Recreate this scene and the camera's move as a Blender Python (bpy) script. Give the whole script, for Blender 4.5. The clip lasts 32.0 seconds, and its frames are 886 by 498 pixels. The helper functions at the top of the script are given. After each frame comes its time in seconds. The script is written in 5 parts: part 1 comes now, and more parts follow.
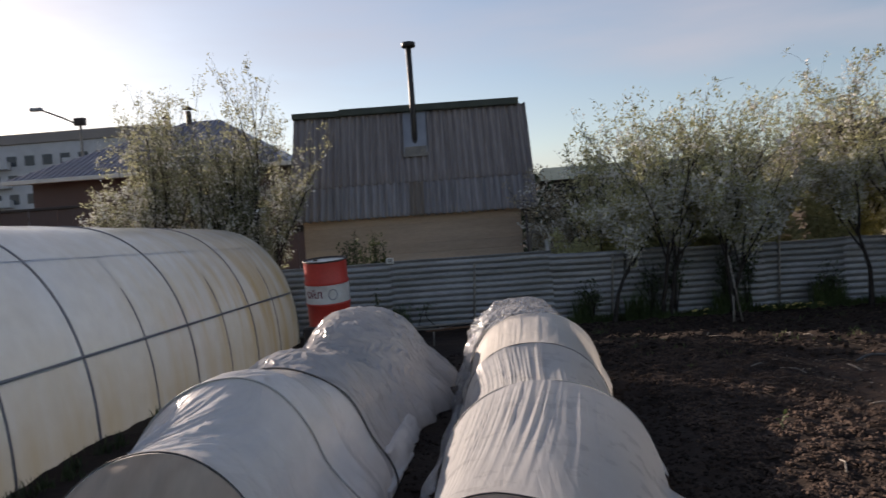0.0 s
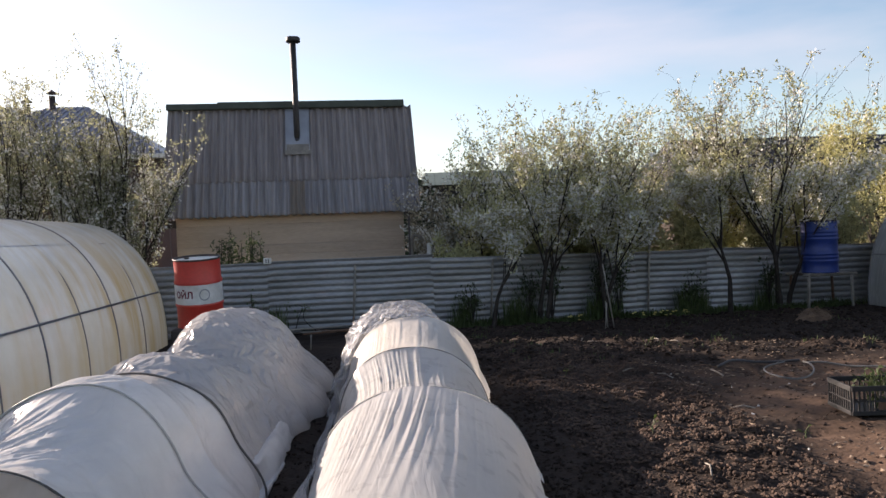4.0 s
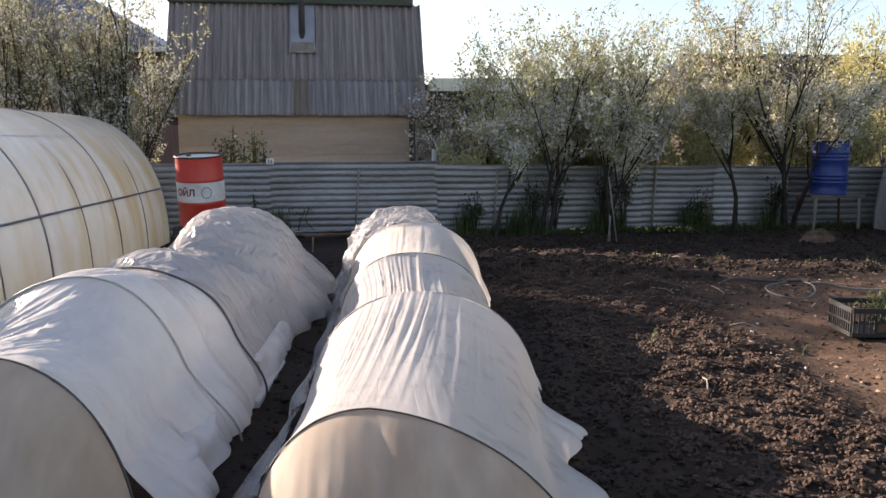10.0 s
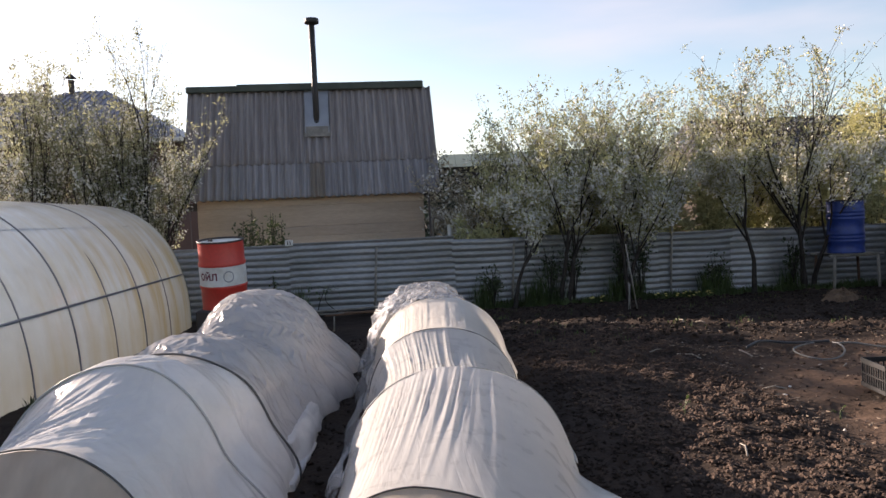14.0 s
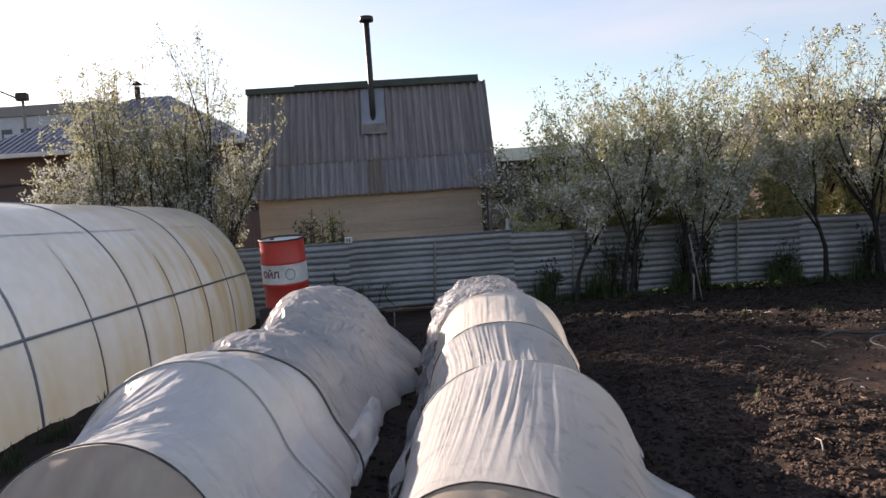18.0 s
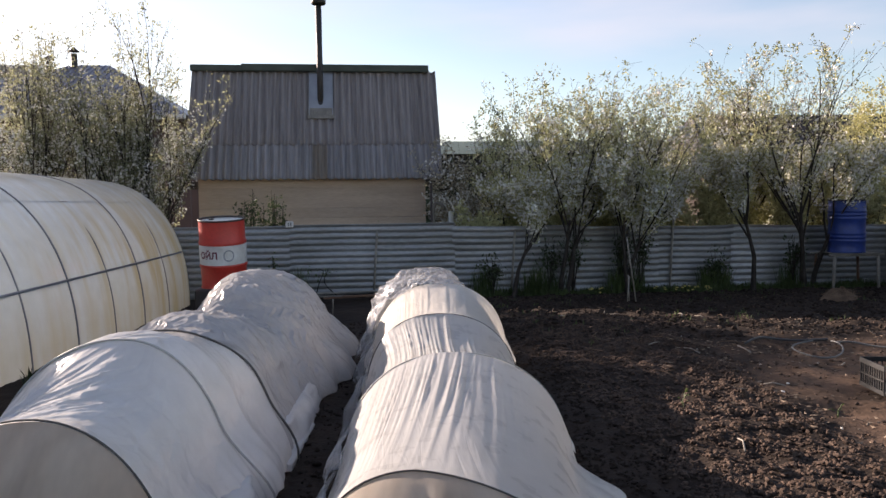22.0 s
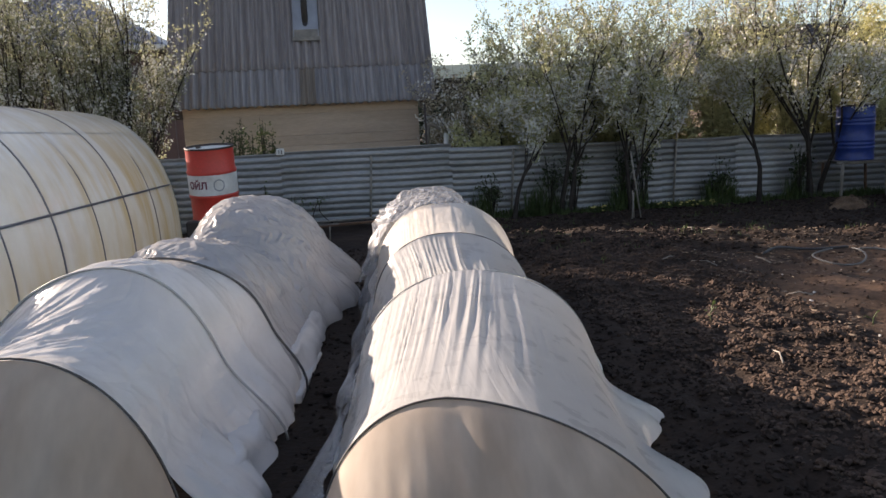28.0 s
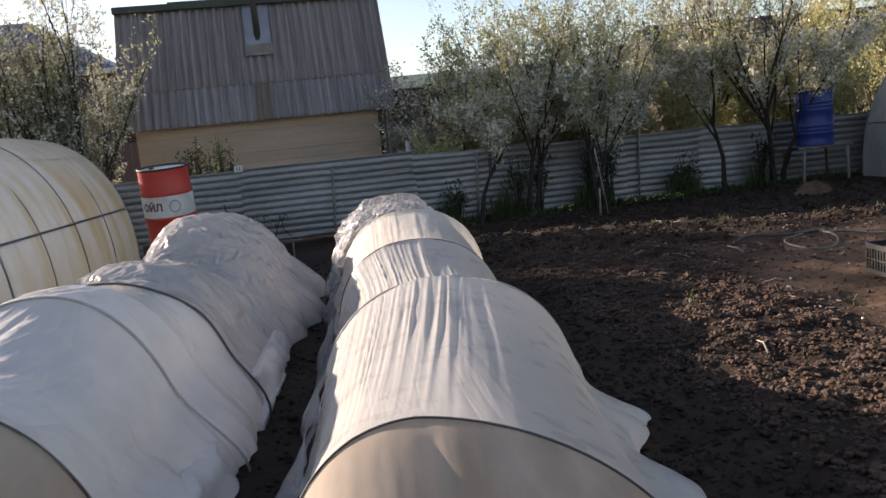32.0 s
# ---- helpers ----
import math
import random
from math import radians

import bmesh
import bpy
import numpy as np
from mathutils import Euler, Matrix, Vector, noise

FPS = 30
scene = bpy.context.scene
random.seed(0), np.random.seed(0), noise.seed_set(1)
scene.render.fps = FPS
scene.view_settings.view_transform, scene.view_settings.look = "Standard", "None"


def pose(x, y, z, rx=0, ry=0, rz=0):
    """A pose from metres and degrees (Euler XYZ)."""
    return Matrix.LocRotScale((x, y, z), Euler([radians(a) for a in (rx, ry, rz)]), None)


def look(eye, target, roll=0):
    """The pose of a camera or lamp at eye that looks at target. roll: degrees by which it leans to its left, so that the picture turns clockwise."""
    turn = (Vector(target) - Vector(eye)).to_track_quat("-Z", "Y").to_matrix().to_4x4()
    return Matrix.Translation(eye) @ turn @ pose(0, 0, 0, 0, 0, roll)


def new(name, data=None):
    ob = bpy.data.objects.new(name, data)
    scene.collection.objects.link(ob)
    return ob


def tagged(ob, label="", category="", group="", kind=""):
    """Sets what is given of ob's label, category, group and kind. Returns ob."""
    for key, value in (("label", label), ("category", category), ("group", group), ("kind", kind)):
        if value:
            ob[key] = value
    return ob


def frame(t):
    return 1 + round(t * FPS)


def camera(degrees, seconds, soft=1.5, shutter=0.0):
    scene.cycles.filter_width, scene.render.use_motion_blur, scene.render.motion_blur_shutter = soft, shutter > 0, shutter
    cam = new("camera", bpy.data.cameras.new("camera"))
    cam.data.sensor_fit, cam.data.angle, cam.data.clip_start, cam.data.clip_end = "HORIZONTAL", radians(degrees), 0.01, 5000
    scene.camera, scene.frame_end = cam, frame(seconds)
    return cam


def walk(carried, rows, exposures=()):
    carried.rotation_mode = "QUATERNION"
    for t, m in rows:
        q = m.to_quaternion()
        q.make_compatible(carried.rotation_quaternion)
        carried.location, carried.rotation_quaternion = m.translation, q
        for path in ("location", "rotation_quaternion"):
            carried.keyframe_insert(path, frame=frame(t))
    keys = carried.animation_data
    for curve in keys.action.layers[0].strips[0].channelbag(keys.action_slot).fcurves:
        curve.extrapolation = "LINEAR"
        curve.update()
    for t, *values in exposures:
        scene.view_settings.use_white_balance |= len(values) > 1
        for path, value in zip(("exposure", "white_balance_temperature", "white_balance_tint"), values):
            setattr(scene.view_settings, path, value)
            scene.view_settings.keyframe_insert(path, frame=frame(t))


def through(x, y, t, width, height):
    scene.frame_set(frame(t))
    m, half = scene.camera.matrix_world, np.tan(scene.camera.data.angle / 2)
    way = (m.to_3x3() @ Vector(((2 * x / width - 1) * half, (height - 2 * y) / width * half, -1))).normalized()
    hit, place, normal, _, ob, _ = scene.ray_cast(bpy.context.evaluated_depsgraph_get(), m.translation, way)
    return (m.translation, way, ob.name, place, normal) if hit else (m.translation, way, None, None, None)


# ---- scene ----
cam = camera(60.0, 32.0, shutter=0.5)

PATH = [
    (0, (0.413, -0.419, 1.382), (0.321, 1.579, 1.35), -4.0),
    (0.5, (0.354, -0.408, 1.385), (0.409, 1.591, 1.35), -2.8),
    (1, (0.374, -0.383, 1.369), (0.54, 1.61, 1.349), -1.5),
    (1.5, (0.375, -0.363, 1.366), (0.57, 1.628, 1.347), -1.5),
    (2, (0.371, -0.348, 1.364), (0.561, 1.643, 1.343), -2.3),
    (2.5, (0.363, -0.366, 1.369), (0.57, 1.623, 1.336), -1.0),
    (3, (0.375, -0.309, 1.369), (0.592, 1.679, 1.332), -1.2),
    (3.5, (0.404, -0.282, 1.369), (0.625, 1.705, 1.325), -2.2),
    (5.5, (0.435, -0.181, 1.357), (0.595, 1.813, 1.351), -1.2),
    (6, (0.442, -0.117, 1.338), (0.474, 1.883, 1.34), -0.5),
    (6.5, (0.464, -0.119, 1.331), (0.424, 1.881, 1.331), -1.5),
    (7, (0.469, -0.164, 1.346), (0.428, 1.836, 1.331), -2.1),
    (7.5, (0.421, -0.211, 1.356), (0.41, 1.789, 1.323), -3.6),
    (8, (0.392, -0.282, 1.368), (0.44, 1.717, 1.31), -4.7),
    (8.5, (0.39, -0.264, 1.359), (0.538, 1.729, 1.29), -3.8),
    (9, (0.364, -0.242, 1.355), (0.575, 1.744, 1.251), -4.4),
    (9.5, (0.384, -0.234, 1.34), (0.59, 1.744, 1.129), -1.5),
    (10, (0.411, -0.199, 1.349), (0.613, 1.771, 1.071), -0.2),
    (10.5, (0.41, -0.176, 1.338), (0.585, 1.795, 1.052), -2.3),
    (11, (0.388, -0.199, 1.336), (0.519, 1.775, 1.045), -3.2),
    (11.5, (0.37, -0.227, 1.338), (0.523, 1.746, 1.049), -4.0),
    (12, (0.369, -0.235, 1.345), (0.535, 1.746, 1.122), -4.3),
    (12.5, (0.355, -0.241, 1.35), (0.538, 1.741, 1.153), -3.2),
    (13, (0.34, -0.21, 1.358), (0.529, 1.775, 1.203), -2.2),
    (13.5, (0.335, -0.201, 1.36), (0.499, 1.789, 1.244), -3.2),
    (14, (0.334, -0.241, 1.36), (0.506, 1.75, 1.275), -2.6),
    (14.5, (0.334, -0.242, 1.361), (0.507, 1.749, 1.282), -3.6),
    (16.5, (0.368, -0.202, 1.347), (0.461, 1.795, 1.266), -3.0),
    (17, (0.374, -0.186, 1.356), (0.434, 1.811, 1.276), -1.5),
    (17.5, (0.353, -0.199, 1.35), (0.393, 1.799, 1.266), -2.9),
    (18, (0.338, -0.206, 1.348), (0.357, 1.792, 1.259), -3.9),
    (18.5, (0.338, -0.202, 1.343), (0.34, 1.795, 1.25), -3.6),
    (19, (0.336, -0.203, 1.343), (0.322, 1.795, 1.248), -4.0),
    (19.5, (0.344, -0.23, 1.35), (0.313, 1.768, 1.256), -4.6),
    (20, (0.344, -0.237, 1.355), (0.316, 1.76, 1.251), -4.7),
    (20.5, (0.336, -0.278, 1.367), (0.361, 1.719, 1.253), -4.4),
    (21, (0.339, -0.259, 1.36), (0.435, 1.735, 1.244), -3.0),
    (21.5, (0.31, -0.248, 1.359), (0.448, 1.744, 1.242), -2.3),
    (22, (0.302, -0.223, 1.351), (0.477, 1.765, 1.232), -0.7),
    (22.5, (0.307, -0.182, 1.335), (0.452, 1.81, 1.219), -0.8),
    (23, (0.309, -0.172, 1.331), (0.409, 1.822, 1.213), -0.8),
    (23.5, (0.312, -0.181, 1.337), (0.398, 1.813, 1.211), -0.9),
    (24, (0.313, -0.165, 1.318), (0.395, 1.829, 1.186), -2.4),
    (24.5, (0.336, -0.095, 1.289), (0.37, 1.893, 1.069), -3.1),
    (26.5, (0.222, 0.053, 1.221), (0.299, 2.029, 0.917), -5.5),
    (27, (0.228, 0.078, 1.244), (0.325, 2.05, 0.925), -3.1),
    (27.5, (0.239, 0.103, 1.239), (0.389, 2.073, 0.929), -3.4),
    (28, (0.231, 0.115, 1.245), (0.418, 2.083, 0.94), -2.8),
    (28.5, (0.253, 0.132, 1.239), (0.441, 2.103, 0.961), -1.8),
    (29, (0.248, 0.139, 1.251), (0.441, 2.11, 0.971), -2.0),
    (29.5, (0.259, 0.146, 1.244), (0.462, 2.115, 0.963), -1.5),
    (30, (0.264, 0.155, 1.244), (0.472, 2.124, 0.966), -1.6),
    (30.5, (0.266, 0.163, 1.241), (0.477, 2.132, 0.96), -2.7),
    (31, (0.256, 0.172, 1.229), (0.482, 2.14, 0.953), -3.6),
    (31.5, (0.245, 0.175, 1.211), (0.495, 2.139, 0.932), -4.4),
    (32, (0.277, 0.316, 1.192), (0.544, 2.278, 0.906), -5.9),
]
EXPOSURES = [(0, 0.90, 7320, 20), (0.5, 1.20, 7320, 20), (1.0, 1.40, 7320, 20), (2.0, 1.55, 7320, 20), (3.5, 1.55, 7330, 20), (6.0, 1.49, 7370, 20), (7.0, 1.40, 7390, 20), (8.0, 1.52, 7420, 20), (9.0, 1.65, 7410, 21), (10.0, 1.90, 7560, 21), (12.0, 1.85, 7510, 21), (14.5, 1.59, 7460, 21), (20.0, 1.55, 7360, 21), (24.5, 1.60, 7360, 21), (26.5, 1.66, 7500, 19), (32.0, 1.51, 7500, 19)]
walk(cam, [(t, look(eye, target, roll)) for t, eye, target, roll in PATH], EXPOSURES)

# ---- world, sun, exposure ----
SUN_AZ, SUN_EL = 47.5, 17.0          # degrees left of straight ahead, and above the ground
world = bpy.data.worlds.new("sky")
scene.world = world
world.use_nodes = True
wn, wl = world.node_tree.nodes, world.node_tree.links
wn.clear()
w_out = wn.new("ShaderNodeOutputWorld")
w_bg = wn.new("ShaderNodeBackground")
w_sky = wn.new("ShaderNodeTexSky")
w_sky.sky_type = "NISHITA"
w_sky.sun_disc = False
w_sky.sun_elevation = radians(SUN_EL)
w_sky.sun_rotation = radians(-SUN_AZ)
w_sky.air_density, w_sky.dust_density, w_sky.ozone_density = 1.0, 0.6, 2.0
w_bg.inputs["Strength"].default_value = 0.077
# thin high cloud drawn out into streaks
w_tc = wn.new("ShaderNodeTexCoord")
w_map = wn.new("ShaderNodeMapping")
w_map.inputs["Rotation"].default_value = (0.0, radians(24), radians(20))
w_map.inputs["Scale"].default_value = (1.0, 2.2, 5.5)
w_noise = wn.new("ShaderNodeTexNoise")
w_noise.inputs["Scale"].default_value = 1.5
w_noise.inputs["Detail"].default_value = 5.0
w_noise.inputs["Roughness"].default_value = 0.55
w_ramp = wn.new("ShaderNodeValToRGB")
w_ramp.color_ramp.elements[0].position, w_ramp.color_ramp.elements[0].color = 0.46, (0, 0, 0, 1)
w_ramp.color_ramp.elements[1].position, w_ramp.color_ramp.elements[1].color = 0.80, (0.6, 0.6, 0.6, 1)
w_mix = wn.new("ShaderNodeMixRGB")
w_mix.inputs["Color2"].default_value = (3.9, 4.1, 4.75, 1)
wl.new(w_tc.outputs["Generated"], w_map.inputs["Vector"])
wl.new(w_map.outputs["Vector"], w_noise.inputs["Vector"])
wl.new(w_noise.outputs["Fac"], w_ramp.inputs["Fac"])
wl.new(w_ramp.outputs["Color"], w_mix.inputs["Fac"])
wl.new(w_sky.outputs["Color"], w_mix.inputs["Color1"])
wl.new(w_mix.outputs["Color"], w_bg.inputs["Color"])
wl.new(w_bg.outputs["Background"], w_out.inputs["Surface"])

sun_data = bpy.data.lights.new("sun", "SUN")
sun_data.energy, sun_data.angle, sun_data.color = 5.0, radians(0.6), (1.0, 0.92, 0.83)
sun = new("sun", sun_data)
a_s, e_s = radians(SUN_AZ), radians(SUN_EL)
SUN_DIR = Vector((-math.sin(a_s) * math.cos(e_s), math.cos(a_s) * math.cos(e_s), math.sin(e_s)))
sun.matrix_world = look(SUN_DIR * 60, (0, 0, 0))


# ---- materials ----
def surface(name, rgb, rough=0.8, metal=0.0, vary=0.25, scale=4.0, fine=60.0, bump=0.2, bump_scale=80.0, second=None,
            spread=(0.35, 0.7), through=0.0, stretch=(1, 1, 1), per_piece=0.0, gloss=0.5):
    """A procedural surface: two scales of colour variation, roughness variation, fine relief and, if asked, light that passes through."""
    m = bpy.data.materials.new(name)
    m.use_nodes = True
    n, k = m.node_tree.nodes, m.node_tree.links
    b = n["Principled BSDF"]
    tc = n.new("ShaderNodeTexCoord")
    mp = n.new("ShaderNodeMapping")
    mp.inputs["Scale"].default_value = stretch
    k.new(tc.outputs["Object"], mp.inputs["Vector"])

    def noisy(s, detail=4.0):
        t = n.new("ShaderNodeTexNoise")
        t.inputs["Scale"].default_value, t.inputs["Detail"].default_value = s, detail
        k.new(mp.outputs["Vector"], t.inputs["Vector"])
        return t

    big, small, rel = noisy(scale), noisy(fine, 3.0), noisy(bump_scale, 5.0)
    r1 = n.new("ShaderNodeValToRGB")
    c2 = second or tuple(c * (1 - vary) for c in rgb)
    r1.color_ramp.elements[0].position, r1.color_ramp.elements[1].position = spread
    r1.color_ramp.elements[0].color, r1.color_ramp.elements[1].color = (*c2, 1), (*rgb, 1)
    k.new(big.outputs["Fac"], r1.inputs["Fac"])
    mul = n.new("ShaderNodeMixRGB")
    mul.blend_type = "MULTIPLY"
    mul.inputs["Fac"].default_value = 1.0
    r2 = n.new("ShaderNodeMapRange")
    r2.inputs["From Min"].default_value, r2.inputs["From Max"].default_value = 0.25, 0.75
    r2.inputs["To Min"].default_value, r2.inputs["To Max"].default_value = 1.0 - vary * 0.8, 1.0 + vary * 0.4
    k.new(small.outputs["Fac"], r2.inputs["Value"])
    k.new(r1.outputs["Color"], mul.inputs["Color1"])
    k.new(r2.outputs["Result"], mul.inputs["Color2"])
    col = mul
    if per_piece:
        oi = n.new("ShaderNodeObjectInfo")
        r4 = n.new("ShaderNodeMapRange")
        r4.inputs["To Min"].default_value, r4.inputs["To Max"].default_value = 1.0 - per_piece, 1.0 + per_piece * 0.5
        k.new(oi.outputs["Random"], r4.inputs["Value"])
        m2 = n.new("ShaderNodeMixRGB")
        m2.blend_type = "MULTIPLY"
        m2.inputs["Fac"].default_value = 1.0
        k.new(mul.outputs["Color"], m2.inputs["Color1"])
        k.new(r4.outputs["Result"], m2.inputs["Color2"])
        col = m2
    k.new(col.outputs["Color"], b.inputs["Base Color"])
    r3 = n.new("ShaderNodeMapRange")
    r3.inputs["To Min"].default_value, r3.inputs["To Max"].default_value = max(0.03, rough - 0.12), min(1.0, rough + 0.12)
    k.new(small.outputs["Fac"], r3.inputs["Value"])
    k.new(r3.outputs["Result"], b.inputs["Roughness"])
    b.inputs["Metallic"].default_value = metal
    b.inputs["Specular IOR Level"].default_value = gloss
    if bump:
        bp = n.new("ShaderNodeBump")
        bp.inputs["Strength"].default_value, bp.inputs["Distance"].default_value = bump, 0.01
        k.new(rel.outputs["Fac"], bp.inputs["Height"])
        k.new(bp.outputs["Normal"], b.inputs["Normal"])
    if through:
        tr = n.new("ShaderNodeBsdfTranslucent")
        mx = n.new("ShaderNodeMixShader")
        mx.inputs["Fac"].default_value = through
        k.new(col.outputs["Color"], tr.inputs["Color"])
        k.new(b.outputs["BSDF"], mx.inputs[1])
        k.new(tr.outputs["BSDF"], mx.inputs[2])
        k.new(mx.outputs["Shader"], n["Material Output"].inputs["Surface"])
    return m


SOIL = surface("soil", (0.043, 0.0290, 0.0212), 0.95, second=(0.022, 0.0150, 0.0115), vary=0.45, scale=0.9, fine=22, bump=0.9, bump_scale=34, gloss=0.15)


def add_dry_sunlit(m):
    """Trodden dry soil, lighter than the dug beds where the attribute 'dry' says so; sunlight is coloured in too."""
    n, k = m.node_tree.nodes, m.node_tree.links
    at = n.new("ShaderNodeAttribute")
    at.attribute_name = "dry"
    mx = n.new("ShaderNodeMixRGB")
    mx.blend_type = "MIX"
    b = n["Principled BSDF"]
    src = b.inputs["Base Color"].links[0].from_socket
    li = n.new("ShaderNodeMixRGB")
    li.blend_type = "MULTIPLY"
    li.inputs["Fac"].default_value = 1.0
    li.inputs["Color2"].default_value = (3.6, 3.3, 3.0, 1)
    k.new(src, li.inputs["Color1"])
    k.new(at.outputs["Fac"], mx.inputs["Fac"])
    k.new(src, mx.inputs["Color1"])
    k.new(li.outputs["Color"], mx.inputs["Color2"])
    k.new(mx.outputs["Color"], b.inputs["Base Color"])


add_dry_sunlit(SOIL)
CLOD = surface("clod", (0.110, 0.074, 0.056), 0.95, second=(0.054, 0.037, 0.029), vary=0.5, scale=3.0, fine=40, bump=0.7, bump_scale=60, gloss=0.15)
# dark from damp in the dug bed, and darkened to paint shade by the tunnels
SHADED_DAMP = surface("shaded_damp_clod", (0.044, 0.0300, 0.0230), 0.95, second=(0.024, 0.0168, 0.0134), vary=0.5, scale=3.0, fine=40, bump=0.7, bump_scale=60, gloss=0.15)
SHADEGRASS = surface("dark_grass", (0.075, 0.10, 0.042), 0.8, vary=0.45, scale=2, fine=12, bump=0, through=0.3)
GRASS = surface("grass_green", (0.095, 0.135, 0.042), 0.7, vary=0.45, scale=2, fine=12, bump=0, through=0.35)


def crinkled(name, rgb, rough, scale, strength, through, clear=0.0, stretch=(1, 1, 1), second=None):
    """Thin film or cloth: faceted creases of two sizes, gloss on them, light coming through."""
    m = surface(name, rgb, rough, vary=0.07, scale=2.0, fine=9, bump=0, second=second)
    n, k = m.node_tree.nodes, m.node_tree.links
    b = n["Principled BSDF"]
    tc, mp = n.new("ShaderNodeTexCoord"), n.new("ShaderNodeMapping")
    mp.inputs["Scale"].default_value = stretch
    k.new(tc.outputs["Object"], mp.inputs["Vector"])
    bend = n.new("ShaderNodeTexNoise")
    bend.inputs["Scale"].default_value, bend.inputs["Detail"].default_value = scale * 0.4, 3.0
    k.new(mp.outputs["Vector"], bend.inputs["Vector"])
    mix = n.new("ShaderNodeVectorMath")
    mix.operation = "MULTIPLY_ADD"
    mix.inputs[1].default_value = (0.35, 0.35, 0.35)
    k.new(bend.outputs["Color"], mix.inputs[0])
    k.new(mp.outputs["Vector"], mix.inputs[2])
    heights = []
    for f, h in ((1.0, 1.0), (2.7, 0.25)):
        v = n.new("ShaderNodeTexVoronoi")
        v.feature = "DISTANCE_TO_EDGE"
        v.inputs["Scale"].default_value = scale * f
        k.new(mix.outputs["Vector"], v.inputs["Vector"])
        g = n.new("ShaderNodeMath")
        g.operation = "MULTIPLY"
        g.inputs[1].default_value = h
        k.new(v.outputs["Distance"], g.inputs[0])
        heights.append(g)
    add = n.new("ShaderNodeMath")
    k.new(heights[0].outputs[0], add.inputs[0])
    k.new(heights[1].outputs[0], add.inputs[1])
    bp = n.new("ShaderNodeBump")
    bp.inputs["Strength"].default_value, bp.inputs["Distance"].default_value = strength, 0.30 / scale
    k.new(add.outputs[0], bp.inputs["Height"])
    k.new(bp.outputs["Normal"], b.inputs["Normal"])
    tr, mx = n.new("ShaderNodeBsdfTranslucent"), n.new("ShaderNodeMixShader")
    mx.inputs["Fac"].default_value = through
    k.new(b.inputs["Base Color"].links[0].from_socket, tr.inputs["Color"])
    k.new(bp.outputs["Normal"], tr.inputs["Normal"])
    k.new(b.outputs["BSDF"], mx.inputs[1])
    k.new(tr.outputs["BSDF"], mx.inputs[2])
    last = mx
    if clear:
        tp, m0 = n.new("ShaderNodeBsdfTransparent"), n.new("ShaderNodeMixShader")
        m0.inputs["Fac"].default_value = clear
        k.new(mx.outputs["Shader"], m0.inputs[1])
        k.new(tp.outputs["BSDF"], m0.inputs[2])
        last = m0
    k.new(last.outputs["Shader"], n["Material Output"].inputs["Surface"])
    return m


FILM = crinkled("white_film", (0.88, 0.865, 0.845), 0.20, 5.0, 0.24, 0.45, stretch=(1.4, 0.6, 1.0))
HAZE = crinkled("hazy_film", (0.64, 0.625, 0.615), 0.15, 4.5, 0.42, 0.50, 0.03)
PLEAT = crinkled("white_cloth", (0.87, 0.855, 0.83), 0.30, 12.0, 0.13, 0.58, stretch=(1, 0.06, 1))
SPUN = surface("spunbond_cloth", (0.74, 0.64, 0.54), 0.8, second=(0.58, 0.475, 0.38), vary=0.2, scale=3.4, fine=5, bump=0.2, bump_scale=10, through=0.58, stretch=(2.6, 1, 0.4))
CLEAR = crinkled("clear_film", (0.55, 0.56, 0.58), 0.10, 8.0, 0.6, 0.25, 0.60)
CREAMCLOTH = crinkled("cream_cloth", (0.72, 0.68, 0.62), 0.4, 7.0, 0.20, 0.36, stretch=(1, 0.3, 1))
CORD = surface("cord", (0.10, 0.095, 0.09), 0.7, vary=0.3, bump=0)
HOOP = surface("hoop_tube", (0.45, 0.44, 0.42), 0.5, vary=0.2, bump=0)
# the blue of the base colour stands in for reflected sky
POLY = surface("aged_polycarbonate", (0.72, 0.80, 0.88), 0.13, second=(0.70, 0.74, 0.75), vary=0.10, scale=0.9, fine=7, bump=0.04, bump_scale=12, through=0.56, spread=(0.30, 0.62), gloss=1.0)


